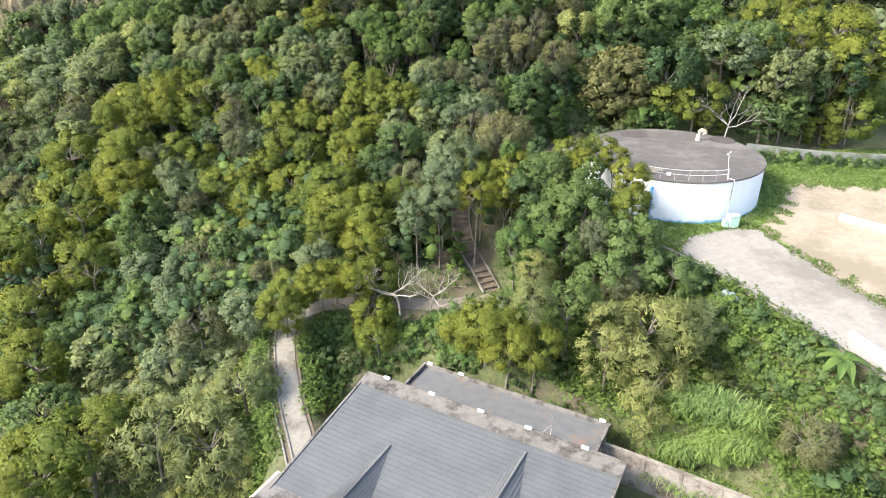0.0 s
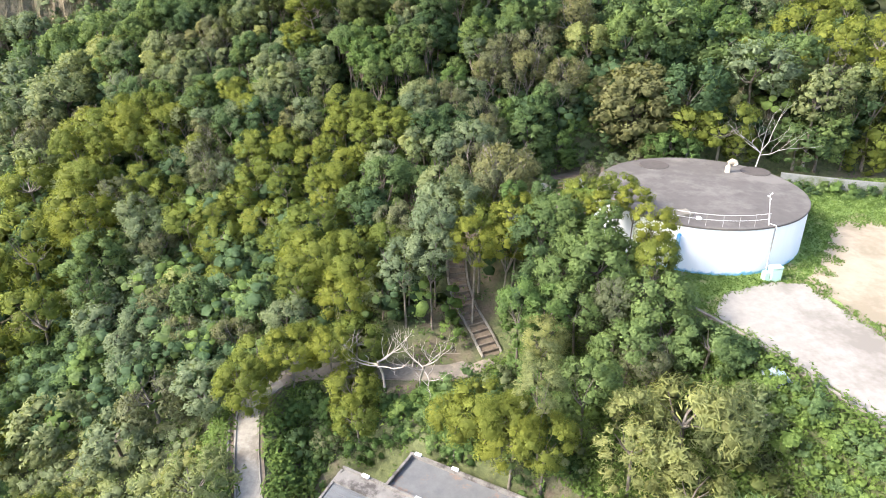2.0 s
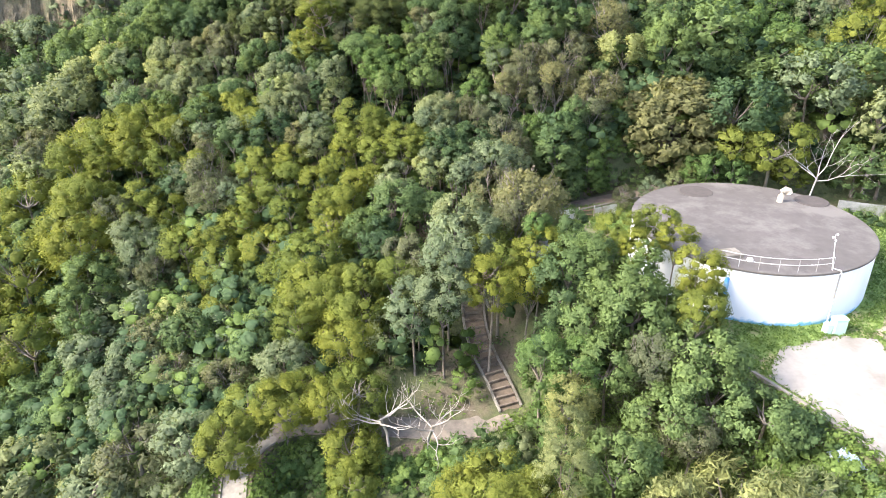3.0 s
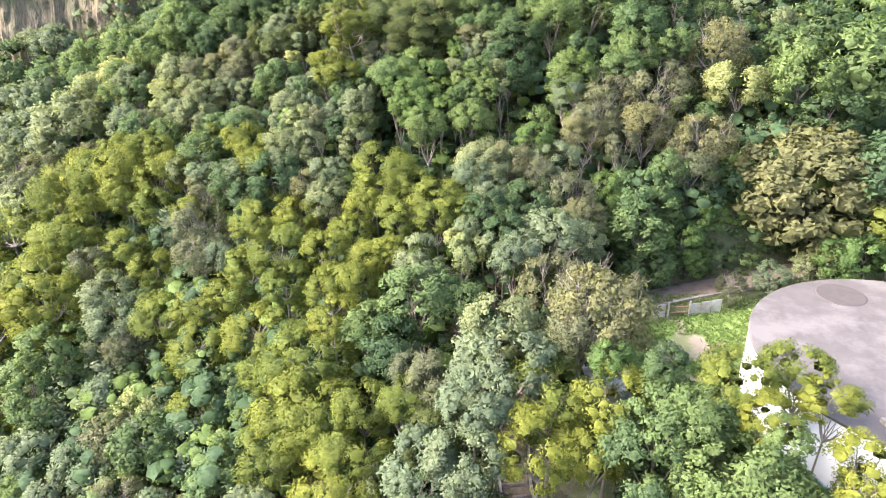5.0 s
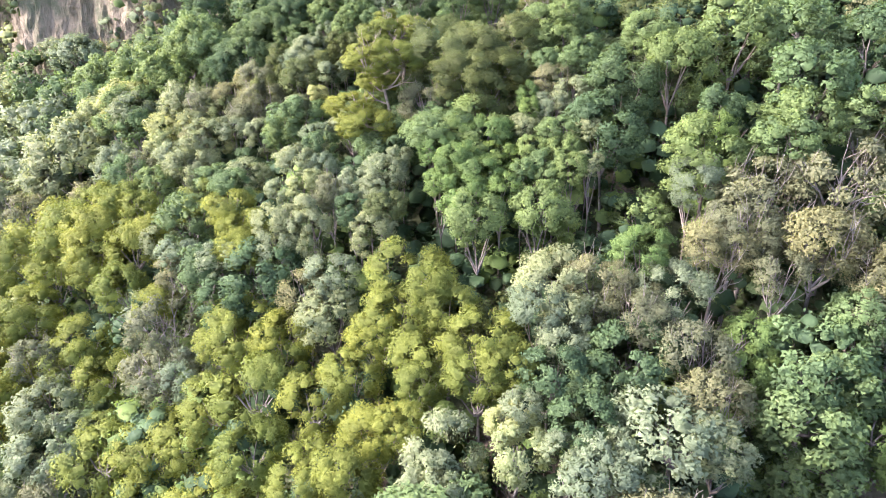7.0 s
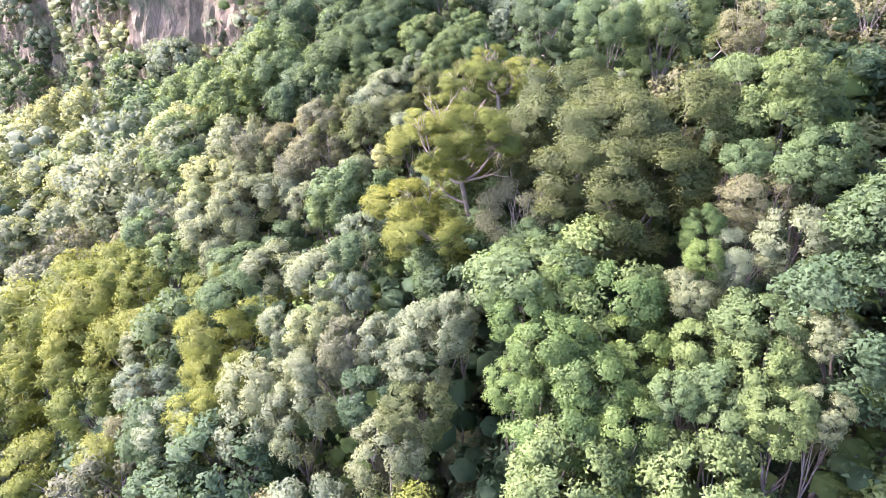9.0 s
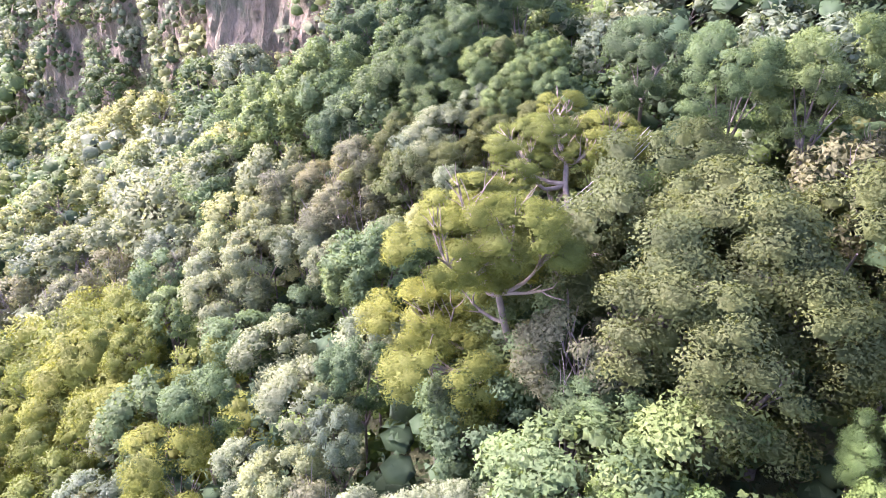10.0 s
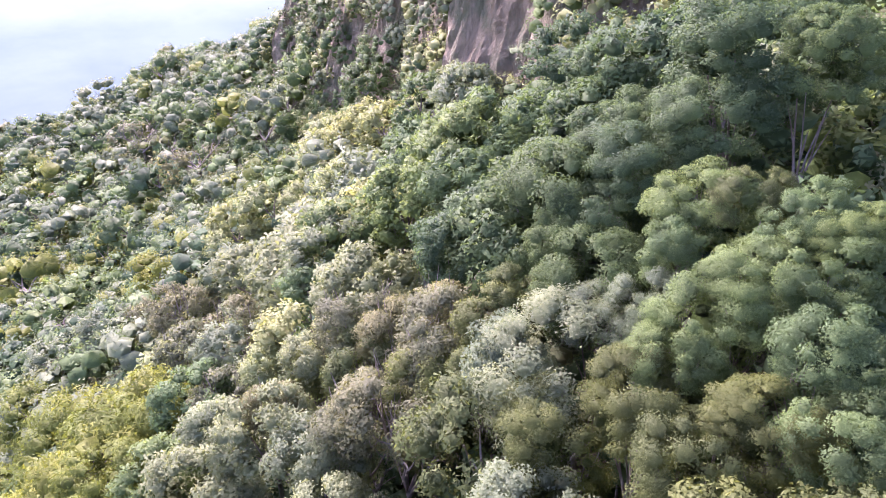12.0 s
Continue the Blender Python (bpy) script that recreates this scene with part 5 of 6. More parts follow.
def spreading_acacia(points, limbs, pads, seed):
    """An old acacia with a bare crooked trunk and leaf pads on long limbs."""
    rng = random.Random(seed)
    x, y, _ = points[0]
    root = thing("spreading_acacia", "old yellow-green acacia with crooked pale trunk and spreading limbs", "tree", Matrix.Translation((x, y, at(x, y))), "acacias on the slope")
    o = Vector((x, y, at(x, y)))
    loc = lambda p: Vector(p) - o
    pts = [Vector((0, 0, -0.5))] + [loc(p) for p in points[1:]]
    bends = [pts[0]]
    for a, e in zip(pts, pts[1:]):
        n = max(2, int((e - a).length / 0.7))
        for k in range(1, n + 1):
            w = 0.0 if k == n else 0.16
            bends.append(a.lerp(e, k / n) + Vector((rng.uniform(-w, w), rng.uniform(-w, w), 0)))
    bm = tube(bends, [0.17 - 0.09 * i / (len(bends) - 1) for i in range(len(bends))], 9)
    for k in range(7):
        i = int(len(bends) * (0.45 + 0.5 * k / 7))
        turn = 2.4 * k + rng.uniform(-0.4, 0.4)
        branch(bm, rng, bends[i], (math.cos(turn), math.sin(turn), 0.25), rng.uniform(1.0, 1.7), 0.065, 1, 5)
    part("trunk", bm, ACACIA_BARK, root)
    for (px, py, pz, r), k in zip(pads, limbs):
        a, e = pts[k], loc((px, py, pz - r * 0.25))
        mid = a.lerp(e, 0.5) + Vector((rng.uniform(-0.3, 0.3), rng.uniform(-0.3, 0.3), -0.15 * (e - a).length))
        bm = tube([a, a.lerp(mid, 0.5) + Vector((0, 0, -0.05)), mid, mid.lerp(e, 0.6), e], [0.085, 0.07, 0.055, 0.04, 0.02], 6)
        limb = part("limb", bm, ACACIA_BARK, root)
        for _ in range(5):
            bm = bmesh.new()
            branch(bm, rng, mid.lerp(e, rng.uniform(0.2, 0.9)), (e - mid).normalized() + Vector((rng.uniform(-0.8, 0.8), rng.uniform(-0.8, 0.8), 0.4)), r * 0.8, 0.035, 1, 4)
            part("branch", bm, ACACIA_BARK, limb)
    for i, (px, py, pz, r) in enumerate(pads):
        v, f, n = crown_arrays("A", seed + i, 18000, 0.55, 3)
        ob = new("leaf_pad", mesh_of("leaf_pad", v, f, LEAF["A"], True, n))
        ob.parent = root
        ob.matrix_basis = Matrix.Translation(loc((px, py, pz))) @ pose(0, 0, 0, rng.uniform(-10, 10), rng.uniform(-10, 10), rng.uniform(0, 360)) @ Matrix.Diagonal((r / 3, r / 3, r / 3 * 0.72, 1))
        PLANTED.append((px, py, r))
        KINDS.append("A")


spreading_acacia([(-13.8, 94.9, 0), (-14.0, 95.1, 20.2), (-14.3, 95.8, 21.6), (-15.2, 97.2, 22.7), (-15.5, 97.7, 23.3)], (4, 4, 4, 3, 3, 4, 2, 2, 2), [(-14.6, 98.9, 24.1, 1.15), (-14.9, 97.8, 23.7, 0.7), (-16.2, 98.1, 24.0, 1.15), (-17.0, 97.2, 23.8, 1.0), (-16.4, 96.5, 23.2, 0.9), (-16.9, 99.4, 24.6, 0.75), (-15.9, 94.8, 23.0, 0.8), (-16.8, 95.4, 22.0, 1.2), (-15.6, 94.6, 20.8, 1.4)], 71)
spreading_acacia([(-14.6, 93.6, 0), (-14.5, 93.4, 19.0), (-14.7, 93.0, 20.8), (-14.8, 92.7, 21.8)], (3, 3, 3, 2, 2, 2, 1, 1), [(-15.4, 92.4, 23.4, 1.35), (-15.2, 91.0, 22.9, 1.25), (-14.0, 92.5, 23.2, 1.3), (-15.8, 93.7, 23.2, 0.9), (-13.3, 93.3, 22.6, 1.0), (-15.4, 93.0, 21.3, 1.1), (-16.4, 91.8, 19.9, 1.5), (-15.3, 91.2, 19.2, 1.6)], 91)
for spot in ((-10.6, 95.3, 25.0, 2.9), (-8.0, 96.6, 25.6, 2.8), (-8.2, 93.6, 24.0, 2.5), (-12.4, 98.9, 25.2, 2.4)):
    plant("O", *spot, 5)
for spot in ((-18.2, 101.4, 23.0, 1.4), (-17.0, 102.8, 23.6, 1.3)):
    plant("O", *spot, 4)
for kind, *spot in (("B", -12.6, 94.2, 20.8, 2.0), ("D", -12.6, 97.0, 20.2, 1.9), ("B", -16.6, 94.6, 19.6, 2.0), ("N", -11.6, 92.6, 21.6, 1.5), ("D", -13.6, 91.4, 19.2, 1.8), ("D", -15.4, 96.0, 20.6, 1.4), ("B", -14.1, 93.3, 20.4, 1.5), ("B", -14.9, 92.2, 18.6, 1.6), ("D", -13.9, 92.5, 19.3, 1.5), ("D", -15.3, 93.2, 18.6, 1.5), ("B", -16.2, 96.0, 20.8, 1.6), ("D", -13.2, 95.2, 19.6, 1.3)):
    plant(kind, *spot, 4)


def build_cables():
    """Four thin cables that hang through the gap beside the old acacia."""
    for k in range(4):
        a, e = Vector((-14.8 + 0.05 * k, 96.1, 22.3 - 0.13 * k)), Vector((-13.3 + 0.05 * k, 98.6, 24.6 - 0.13 * k))
        line = [a.lerp(e, i / 10) - Vector((0, 0, 0.15 * math.sin(math.pi * i / 10))) for i in range(11)]
        tagged(part("cable", tube(line, 0.008, 5), GALV), "thin pale grey cable hanging between the trees", "cable", "cables in the forest")


build_cables()


def bare_tree(x, y, h, spread, seed, label, wood=DEAD_WOOD, stems=((0, 0, 0.3),), girth=1.0):
    """A leafless tree with crooked, much-forked limbs."""
    rng = random.Random(seed)
    root = thing("bare_tree", label, "tree", Matrix.Translation((x, y, at(x, y))))
    for sx, sy, lean in stems:
        bm = bmesh.new()
        top = Vector((sx + lean, sy, h * 0.42))
        tube([(sx, sy, -0.5), (sx + lean * 0.3, sy + 0.1, h * 0.22), top], [0.13 * girth, 0.10 * girth, 0.085 * girth], 8, bm)
        part("trunk", bm, wood, root)
        for k in range(5):
            a = 2 * math.pi * k / 5 + rng.uniform(-0.4, 0.4)
            bm = bmesh.new()
            branch(bm, rng, top - Vector((0, 0, 0.12 * k)), (math.cos(a) * spread, math.sin(a) * spread, rng.uniform(0.0, 0.9)), h * 0.34, 0.06 * girth, 2, 6)
            part("limb", bm, wood, root)


bare_tree(-1.4, 52.6, 6.2, 1.3, 3, "bleached white dead tree with crooked bare branches", stems=((0, 0, 0.5), (-2.6, 0.6, -0.5)))
bare_tree(33.3, 77.2, 9.4, 0.8, 8, "white bare tree rising behind the water tank", surface("white_wood", (0.30, 0.285, 0.26), (0.42, 0.40, 0.37), 5, 0.8), girth=0.8)
bare_tree(-10.2, 60.6, 4.2, 0.9, 12, "small bleached bare tree between acacias")
plant("K", 8.9, 53.8, 4.3, 1.5, 1)
plant("K", 8.2, 54.4, 3.2, 1.4, 1)
for kind, *spot in (("A", 17.6, 58.6, 8.6, 1.6), ("A", -6.4, 51.2, -0.9, 1.5), ("A", 3.3, 46.3, 3.2, 2.4), ("A", 6.9, 43.9, 2.4, 1.9), ("A", 1.2, 46.9, 1.8, 1.6), ("A", 5.2, 45.4, 2.8, 1.7), ("A", -11.2, 53.4, 2.8, 2.0), ("A", -8.2, 53.8, 3.0, 1.8), ("N", 16.4, 78.9, 7.7, 1.1), ("S", 19.4, 79.8, 8.2, 1.3), ("S", 22.4, 80.8, 8.6, 1.3)):
    plant(kind, *spot, 2)

for k in range(10):
    for row in (0.0, 2.6):
        x, y = 11.5 + 2.1 * k + 0.8 * row, 82.6 + 0.75 * k + row
        plant("BVDBDSVBDB"[(k + int(row)) % 10], x, y, at(x, y) + grown.uniform(2.6, 3.6), grown.uniform(1.5, 2.1), 1)


def blades(rng, count, height, spread, width, droop):
    """Arching grass blades from one foot: points and faces."""
    verts, faces = [], []
    for b in range(count):
        a, s = rng.uniform(0, 6.283), rng.uniform(0.2, 1.0) * spread
        foot = Vector((rng.uniform(-0.35, 0.35) * spread, rng.uniform(-0.35, 0.35) * spread, 0))
        h = height * rng.uniform(0.6, 1.1)
        out, side = Vector((math.cos(a), math.sin(a), 0)), Vector((-math.sin(a), math.cos(a), 0))
        for t in (0, 0.4, 0.75, 1.0):
            p = foot + out * s * t * t + Vector((0, 0, h * (t - droop * t ** 3)))
            w = width * (1 - t) ** 0.6 * 0.5 + 0.004
            verts += [p - side * w, p + side * w]
        faces += [(8 * b + 2 * k, 8 * b + 2 * k + 1, 8 * b + 2 * k + 3, 8 * b + 2 * k + 2) for k in range(3)]
    return [tuple(v) for v in verts], np.array(faces)


def build_reeds():
    rng = random.Random(14)
    made = [mesh_of("tuft", *blades(random.Random(k), 240, 3.5, 1.7, 0.13, 0.5), LEAF["R"]) for k in range(3)]
    spots = [(14.6 + 0.85 * k + 0.53 * o, 36.3 - 0.53 * k + 0.85 * o) for o in (0.8, 2.0, 3.3) for k in (0.3 * o, 1.4, 2.7, 3.9, 5.1)]
    for x, y in spots:
        c = thing("reed_clump", "tall clump of arching pale green reeds", "reeds", Matrix.Translation((x, y, at(x, y))), "reeds beside the house")
        for k in range(2):
            ob = new("tuft", made[rng.randrange(3)])
            ob.parent = c
            ob.matrix_basis = pose(rng.uniform(-0.4, 0.4), rng.uniform(-0.4, 0.4), 0, 0, 0, rng.uniform(0, 360)) @ Matrix.Diagonal((1, 1, rng.uniform(0.85, 1.15), 1))
        PLANTED.append((x, y, 2.3))
        KINDS.append("V")


build_reeds()


def build_banana():
    x, y = 26.3, 37.4
    root = thing("banana_plant", "green banana plant with long broad leaves", "plant", Matrix.Translation((x, y, at(x, y))))
    part("stem", tube([(0, 0, -0.3), (0.05, 0, 1.2), (0.1, 0.05, 2.0)], [0.16, 0.13, 0.09], 8), LEAF["V"], root)
    rng = random.Random(2)
    for k in range(9):
        a = k * 2.4 + rng.uniform(-0.3, 0.3)
        out, side = Vector((math.cos(a), math.sin(a), 0)), Vector((-math.sin(a), math.cos(a), 0))
        bm = bmesh.new()
        rows = []
        for i in range(7):
            t = i / 6
            p = Vector((0.1, 0.05, 1.9)) + out * 1.9 * t + Vector((0, 0, 1.3 * t - 1.9 * t * t))
            w = 0.32 * math.sin(math.pi * min(1, 0.08 + t * 0.9)) + 0.01
            rows.append([bm.verts.new(p - side * w + Vector((0, 0, 0.08))), bm.verts.new(p), bm.verts.new(p + side * w + Vector((0, 0, 0.08)))])
        for lo, hi in zip(rows, rows[1:]):
            for j in range(2):
                bm.faces.new((lo[j], lo[j + 1], hi[j + 1], hi[j]))
        part("leaf", bm, LEAF["V"], root)
    PLANTED.append((x, y, 1.5))
    KINDS.append("V")


build_banana()


def build_tarp():
    n = 26
    verts = []
    for i in range(n):
        for j in range(n):
            x, y = 21.6 + 0.9 * i / n + 0.7 * j / n, 47.4 - 1.6 * j / n
            z = at(x, y) + 0.5 + 0.28 * noise.fractal(Vector((x * 1.7, y * 1.7, 2)), 1.0, 2.0, 3)
            verts.append((x, y, z))
    i = (np.arange(n - 1)[:, None] * n + np.arange(n - 1)).ravel()
    me = mesh_of("tarpaulin", verts, np.stack([i, i + 1, i + n + 1, i + n], -1), surface("blue_sheet", (0.10, 0.17, 0.23), (0.20, 0.26, 0.31), 2, 0.6, (0.25, 0.26, 0.26), 1.0), True)
    tagged(new("tarpaulin", me), "crumpled pale blue plastic sheet on the slope below the ramp", "tarpaulin")


build_tarp()


def clear_of(x, y, tank=1.5):
    """Where no trees stand: the yard, the house, the paths."""
    ok = (poly_dist(x, y, PAD) > tank) & (poly_dist(x, y, HOUSE_YARD) > 2.0)
    return ok & (line_dist(x, y, FOOTPATH)[0] > 3.0) & (line_dist(x, y, STAIR)[0] > 2.4) & (line_dist(x, y, BACK_TRACK)[0] > 2.3)


def sow(rng, x0, x1, y0, y1, tries, rmin, rmax, gap):
    """Places between the trees that already stand."""
    x, y, r = rng.uniform(x0, x1, tries), rng.uniform(y0, y1, tries), rng.uniform(rmin, rmax, tries)
    ok = clear_of(x, y) & ((y < np.where((x < -48) & (x > -178), 111, 200)) | (y > 127))
    have = np.array(PLANTED)
    out = []
    for px, py, pr in zip(x[ok], y[ok], r[ok]):
        if ((have[:, 0] - px) ** 2 + (have[:, 1] - py) ** 2 > ((pr + have[:, 2]) * gap) ** 2).all():
            have = np.vstack([have, (px, py, pr)])
            out.append((float(px), float(py), float(pr)))
    return out


def joined(name, label, category, places, kinds, level, tall, rng):
    """Many far or low plants as one object for each leaf colour."""
    packs = {}
    for x, y, r in places:
        k = kinds[int(rng.integers(len(kinds)))]
        v, f, nrm = arrays_for(k, level)[int(rng.integers(LEVEL[level][2]))]
        a = rng.uniform(0, 6.28)
        ca, sa = math.cos(a), math.sin(a)
        m = np.array(((ca, -sa, 0), (sa, ca, 0), (0, 0, 1))) * (r / 3)
        top = tall * rng.uniform(0.75, 1.2) * (0.5 + 0.5 * r / 2.5)
        packs.setdefault(k, []).append((v @ m.T + np.array((x, y, at(x, y) + top - r * STYLE[k][2])), f[0], nrm @ m.T / (r / 3)))
    for k, pack in packs.items():
        off = np.cumsum([0] + [len(q[0]) for q in pack])
        me = mesh_of(name, np.concatenate([q[0] for q in pack]), np.concatenate([q[1] + o for q, o in zip(pack, off)]), LEAF[k], True, np.concatenate([q[2] for q in pack]))
        tagged(new(name, me), label, category, kind="stuff")


def fill_forest():
    """The rest of the forest, between and beyond the trees above."""
    rng = np.random.default_rng(21)
    pick = random.Random(4)
    for x, y, r in sow(rng, -62, 58, 60, 116, 2800, 1.5, 2.4, 0.62):
        near = min(range(len(KINDS)), key=lambda i: (PLANTED[i][0] - x) ** 2 + (PLANTED[i][1] - y) ** 2)
        kind = KINDS[near] if pick.random() < 0.6 else pick.choice("BBDDSSSNOO" if y > 92 else "AABBBDDSSSNYO")
        top = at(x, y) + r * 0.6 + pick.uniform(3.2, 4.6)
        plant(kind, x, y, top, r, min(1, level_of(x, y, top)))
    gx, gy = [q.ravel() for q in np.meshgrid(np.arange(-58, 46, 2.9), np.arange(57, 117, 2.9))]
    gx, gy = gx + rng.uniform(-0.9, 0.9, gx.shape), gy + rng.uniform(-0.9, 0.9, gy.shape)
    ok = clear_of(gx, gy)
    joined("understorey", "dark leafy saplings under the forest canopy", "saplings", [(float(p), float(q), float(rng.uniform(1.7, 2.3))) for p, q in zip(gx[ok], gy[ok])], "DDBDV", 0, 4.6, rng)
    low = sow(rng, -58, 46, 30, 114, 6500, 1.0, 1.9, 0.58)
    pale = [q for q in low if q[0] < -10 and q[1] < 62]
    joined("shrubs", "mixed green shrubs filling the gaps between trees", "shrubs", [q for q in low if q not in pale], "BBSDVNVO", 3, 2.6, rng)
    joined("pale_shrubs", "pale grey-green shrubs and dry scrub below the path", "shrubs", pale, "YKYSYKS", 3, 2.2, rng)
    far = sow(rng, -150, -60, 40, 122, 2200, 2.6, 4.2, 0.47)
    far += sow(rng, -300, -150, 15, 150, 1500, 4.2, 6.2, 0.48)
    far += sow(rng, -330, -60, 128, 190, 700, 4.5, 6.5, 0.62)
    far += sow(rng, 42, 85, 76, 130, 300, 3.0, 4.5, 0.6)
    above = sow(rng, -50, 30, 106, 130, 1500, 2.0, 3.2, 0.5)
    joined("upper_woods", "dense broadleaf forest climbing beside the cliff", "woods", [q for q in above if -44 < q[0] < -2 and q[1] < 119], "BBDDSOB", 6, 5.5, rng)
    joined("upper_woods", "dense broadleaf forest climbing beside the cliff", "woods", [q for q in above if not (-44 < q[0] < -2 and q[1] < 119)], "BBDDSOB", 3, 5.5, rng)
    far += sow(rng, -50, 58, 128, 150, 700, 2.4, 3.6, 0.55)
    foot = [(float(p), float(q), float(w)) for p, q, w in zip(rng.uniform(-176, -47, 420), rng.uniform(110, 122, 420), rng.uniform(1.1, 2.3, 420))]
    joined("cliff_foot_shrubs", "pale and dark shrubs along the foot of the cliff", "shrubs", foot, "SBYDBS", 0, 2.6, rng)
    joined("far_woods", "distant forest canopy covering the lower slopes", "woods", far, "ABBBDDSSSO", 0, 5.5, rng)
    # bushes that cling to the cliff, thick on its western shoulder
    packs = {}
    for _ in range(520):
        x, h = rng.uniform(-172, -52), rng.uniform(0.0, 0.95) ** 1.3
        bare = math.exp(-((x + 62) / 11) ** 4)
        if rng.uniform() < 0.86 * bare + 0.08:
            continue
        k = "SBYNDS"[int(rng.integers(6))]
        v, f, nrm = arrays_for(k, 0)[int(rng.integers(4))]
        q = np.array(cliff_point(x, h)) + np.array((0, -0.3, 0.2))
        packs.setdefault(k, []).append((v * rng.uniform(0.28, 0.75) * np.array((1, 1, 1.15)) + q, f[0], nrm))
    for k, pack in packs.items():
        off = np.cumsum([0] + [len(q[0]) for q in pack])
        tagged(new("cliff_bushes", mesh_of("cliff_bushes", np.concatenate([q[0] for q in pack]), np.concatenate([q[1] + o for q, o in zip(pack, off)]), LEAF[k], True, np.concatenate([q[2] for q in pack]))), "bushes and creepers clinging to the rock face", "bushes", kind="stuff")

    bank = []
    for ax, ay, bx, by in ((19.0, 53.0, 22.6, 47.0), (22.6, 47.0, 26.4, 38.6), (26.4, 38.6, 29.4, 32.0)):
        for k in range(9):
            t = k / 9
            for off in (0.5, 1.7):
                bank.append((ax + (bx - ax) * t - off * 0.9 + rng.uniform(-0.3, 0.3), ay + (by - ay) * t - off * 0.35 + rng.uniform(-0.3, 0.3), rng.uniform(0.9, 1.25)))
    slope = [(x, y, float(rng.uniform(0.8, 1.2))) for x, y in zip(rng.uniform(-12, 9, 260), rng.uniform(42, 55, 260))]
    slope = [q for q in slope if line_dist(np.array([q[0]]), np.array([q[1]]), FOOTPATH)[0][0] > 2.2 and poly_dist(np.array([q[0]]), np.array([q[1]]), HOUSE_YARD)[0] > 0.6]
    joined("creeper_slope", "bright green creepers between the path and the house", "creepers", slope, "VVVB", 3, 1.3, rng)
    cut = [(x + float(rng.uniform(-0.4, 0.4)), y + float(rng.uniform(-0.4, 0.4)), float(rng.uniform(0.9, 1.4))) for off in (-1.9, -2.9, -4.0, -5.2) for x, y, _ in beside(BACK_TRACK, off)[::2]]
    joined("bank_shrubs", "green shrubs on the bank above the dirt track", "shrubs", cut, "VBVD", 3, 1.9, rng)
    hedge = [(36 + 0.8 * k + float(rng.uniform(-0.4, 0.4)), 76.6 - 0.16 * k + float(rng.uniform(-0.6, 0.4)), float(rng.uniform(0.8, 1.5))) for k in range(26)]
    joined("wall_shrubs", "dark shrubs growing against the old block wall", "shrubs", hedge, "DBDV", 3, 1.6, rng)
    joined("ivy_bank", "dense green creepers covering the bank below the ramp", "creepers", bank, "VVB", 3, 1.7, rng)


fill_forest()


def build_undergrowth():
    rng = np.random.default_rng(8)
    n = 13000
    x, y = rng.uniform(-56, 46, n), 30 + 84 * rng.uniform(0, 1, n) ** 1.5
    for i, k in zip(range(2600, 5000), np.linspace(0, len(FOOTPATH) - 2, 2400).astype(int)):
        side = rng.choice((-1, 1)) * rng.uniform(1.3, 4.0)
        x[i], y[i] = (FOOTPATH[k][0] + side, FOOTPATH[k][1] + rng.uniform(-1, 1))
    x[:2600], y[:2600] = rng.uniform(9, 26, 2600), rng.uniform(28, 50, 2600)
    ok = (poly_dist(x, y, PAD) > 0.2) & (poly_dist(x, y, HOUSE_YARD) > 0.3)
    ok &= (line_dist(x, y, FOOTPATH)[0] > 1.45 + 0.35 * np.sin(x * 2.3) * np.cos(y * 1.7)) & (line_dist(x, y, STAIR)[0] > 1.2) & (line_dist(x, y, BACK_TRACK)[0] > 1.3)
    x, y = x[ok], y[ok]
    z = ground(x, y)
    per = 12
    c = np.repeat(np.stack([x, y, z], 1), per, 0)
    dirs = rng.normal(size=c.shape) * np.array((1, 1, 0.5)) + np.array((0, 0, 0.8))
    dirs /= np.linalg.norm(dirs, axis=1, keepdims=True)
    p = c + dirs * np.repeat(rng.uniform(0.3, 1.1, len(x)), per)[:, None]
    for pick, key, label in ((p[:, 1] < 58, "G", "bright green creepers and weeds covering the lower slope"), (p[:, 1] >= 58, "D", "tangled dark shrubs and creepers under the trees")):
        q, way = p[pick], dirs[pick]
        v, f = leaf_cards(rng, q, way + np.array((0, 0, 0.7)) + rng.normal(size=q.shape) * 0.4, 0.30, 0.18, 3)
        tagged(new("undergrowth", mesh_of("undergrowth", v, f, LEAF[key])), label, "undergrowth", kind="stuff")


build_undergrowth()


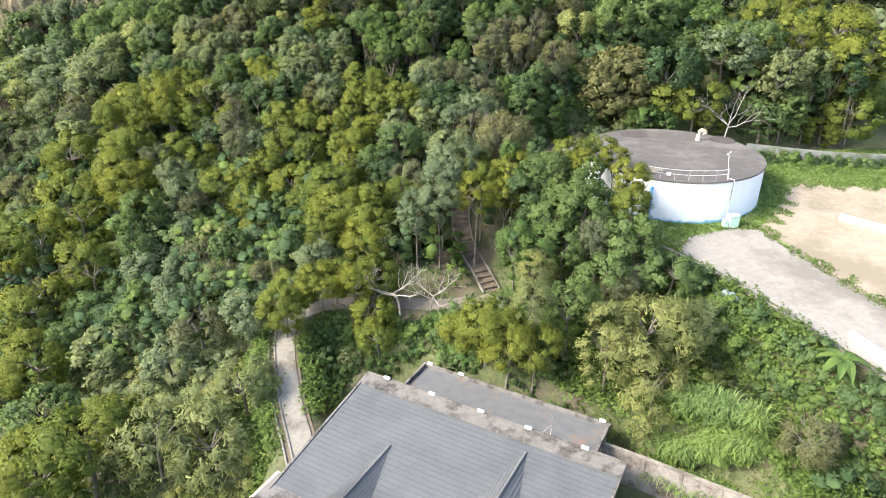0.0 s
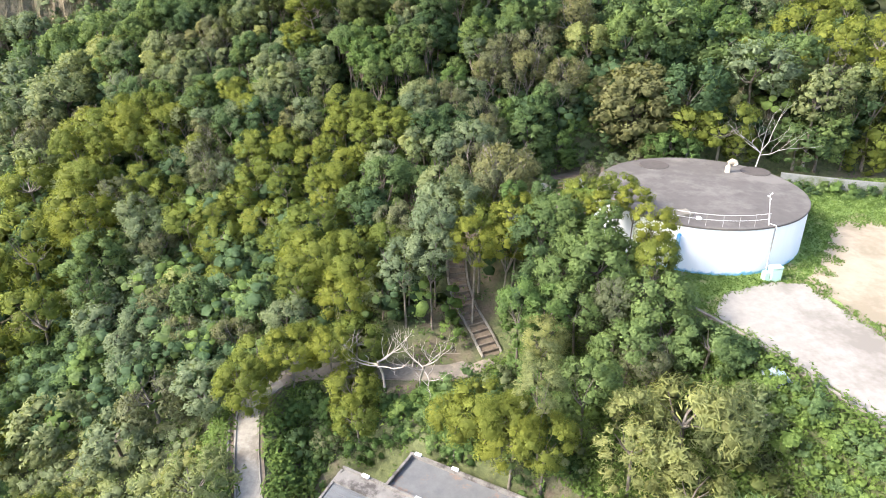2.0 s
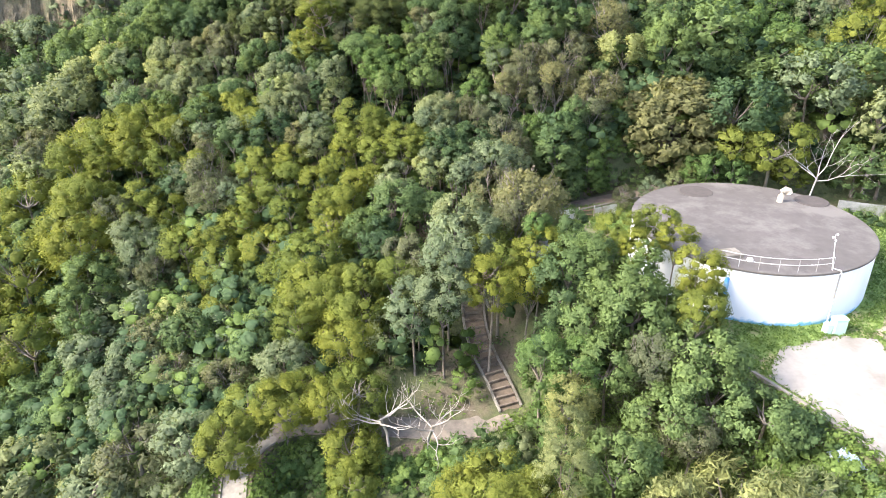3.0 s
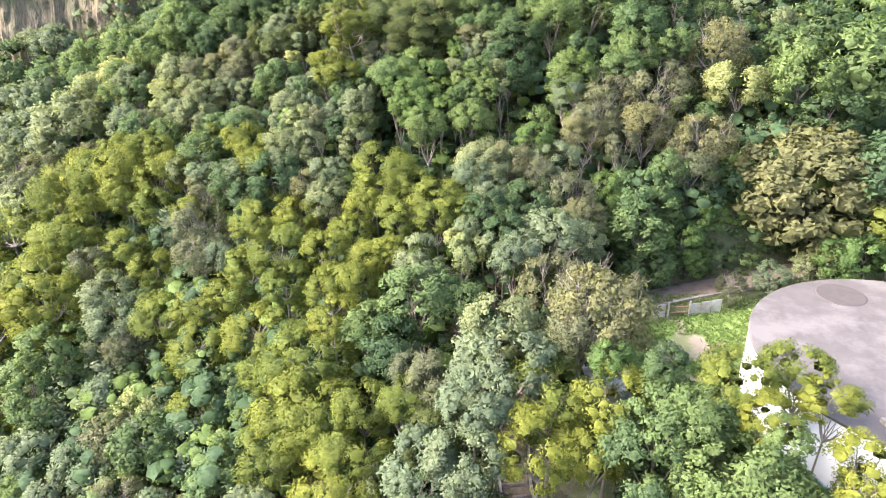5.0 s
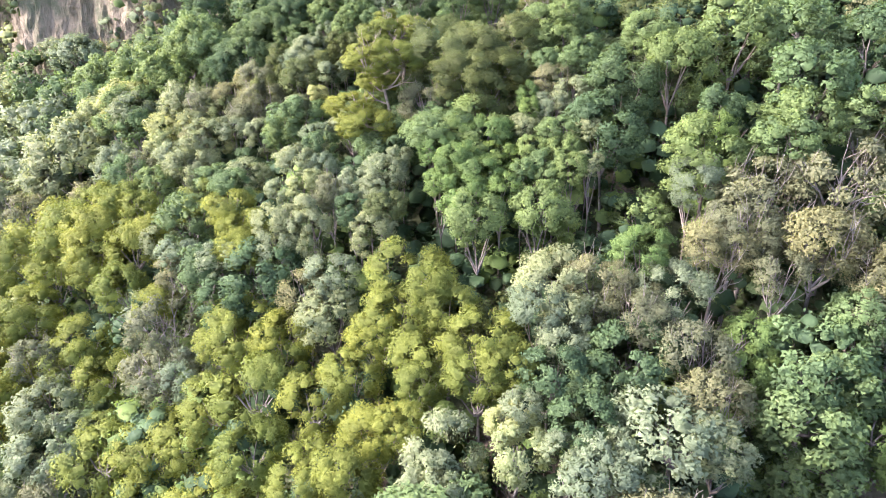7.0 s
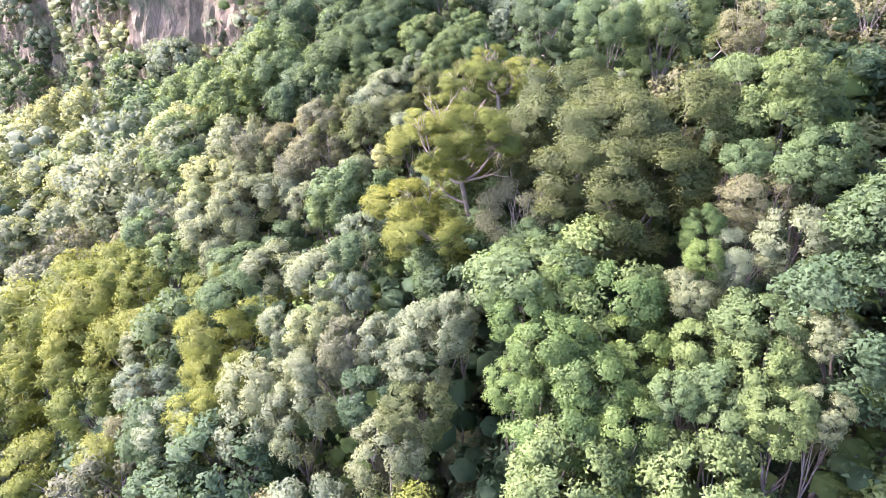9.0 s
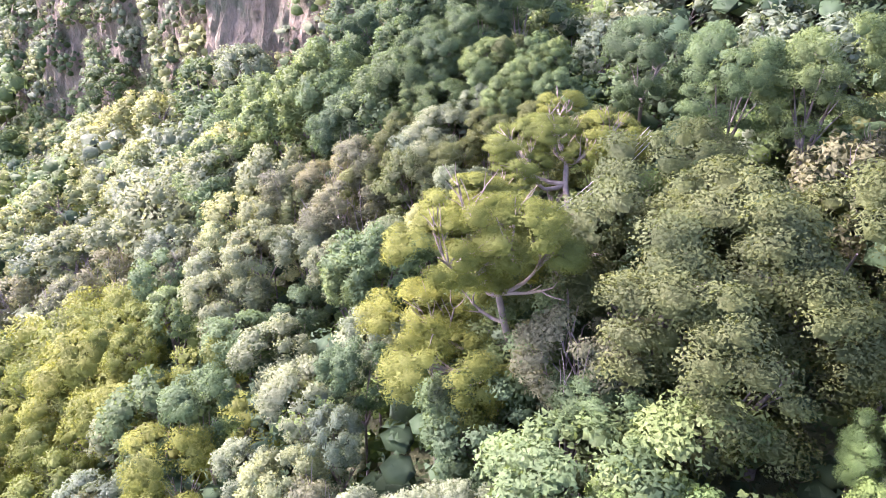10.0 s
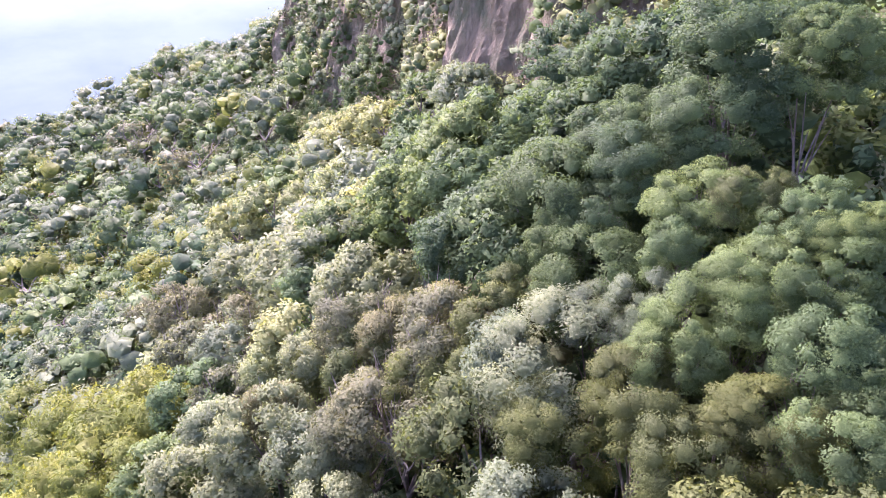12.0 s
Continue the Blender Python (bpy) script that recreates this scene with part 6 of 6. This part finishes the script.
def build_grass():
    """Rough grass round the tank and beside the house."""
    rng = np.random.default_rng(31)
    x = np.concatenate([rng.uniform(8, 60, 42000), rng.uniform(11, 24, 5000)])
    y = np.concatenate([rng.uniform(44, 79, 42000), rng.uniform(30, 42, 5000)])
    ramp_edge = [(20.6, 53.4), (23.9, 47.7), (27.8, 39.2), (30.5, 33.5), (37, 36), (33.4, 44.4), (31.2, 51.0), (29.3, 57.3), (27.2, 57.9), (24.8, 57.0), (22.4, 56.2)]
    sand_edge = [(29.6, 57.4), (31.6, 51.1), (33.8, 44.6), (37.5, 36.2), (62, 36), (62, 66), (46, 67.5), (37.5, 68.5), (33.8, 62.5)]
    ragged = 0.5 * np.sin(x * 1.9) * np.cos(y * 1.6)
    ok = (np.hypot(x - 24, y - 68) > 9.2) & (poly_dist(x, y, ramp_edge) > -0.15 + ragged * 0.5) & (poly_dist(x, y, sand_edge) > -0.6 + 1.6 * ragged)
    ok &= (poly_dist(x, y, PAD) < 0.5) | (x < 24)
    ok &= (poly_dist(x, y, HOUSE_YARD) > 0.3) & (np.hypot(x - 12.6, y - 72.8) > 1.5 + ragged)
    x, y = x[ok], y[ok]
    c = np.repeat(np.stack([x, y, np.maximum(ground(x, y), np.where(poly_dist(x, y, PAD) < 0, pad_height(x, y), -99))], 1), 4, 0)
    p = c + rng.normal(size=c.shape) * np.array((0.16, 0.16, 0.03)) + np.array((0, 0, 0.12))
    v, f = leaf_cards(rng, p, rng.normal(size=p.shape) + np.array((0, 0, 0.5)), 0.22, 0.09, 3)
    tagged(new("grass", mesh_of("grass", v, f, LEAF["V"])), "rough tufted green grass", "grass", kind="stuff")


build_grass()


# ---- distance ----
def build_distance():
    """A glowing wall beyond the valley, with haze, plain and low hills painted on."""
    m, nt, b = mat("painted_haze_glow")
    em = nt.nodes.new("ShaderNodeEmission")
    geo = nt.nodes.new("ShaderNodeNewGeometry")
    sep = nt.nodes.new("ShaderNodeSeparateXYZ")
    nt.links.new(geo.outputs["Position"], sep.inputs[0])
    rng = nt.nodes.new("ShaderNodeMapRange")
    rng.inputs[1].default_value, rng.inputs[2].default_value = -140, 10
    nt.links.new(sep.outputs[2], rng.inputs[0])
    # haze is put into the emission colour, paler towards the top
    haze_ramp = ramp(nt, rng.outputs[0], ((0.0, (0.36, 0.49, 0.52)), (0.62, (0.41, 0.56, 0.57)), (0.8, (0.58, 0.74, 0.69))))
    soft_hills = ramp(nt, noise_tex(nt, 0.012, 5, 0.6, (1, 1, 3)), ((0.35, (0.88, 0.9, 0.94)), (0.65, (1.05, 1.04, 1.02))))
    nt.links.new(blend(nt, 1.0, haze_ramp, soft_hills, "MULTIPLY"), em.inputs[0])
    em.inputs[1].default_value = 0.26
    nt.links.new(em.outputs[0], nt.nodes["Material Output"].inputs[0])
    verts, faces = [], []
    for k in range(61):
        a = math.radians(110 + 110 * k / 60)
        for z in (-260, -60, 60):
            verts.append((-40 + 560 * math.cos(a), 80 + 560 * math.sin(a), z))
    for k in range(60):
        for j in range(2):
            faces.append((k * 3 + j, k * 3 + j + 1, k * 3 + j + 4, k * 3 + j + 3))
    tagged(new("backdrop", mesh_of("backdrop", verts, np.array(faces), m, True)), "glowing backdrop painted with pale haze over a plain and far hills under a white sky", "backdrop", kind="structure")


build_distance()
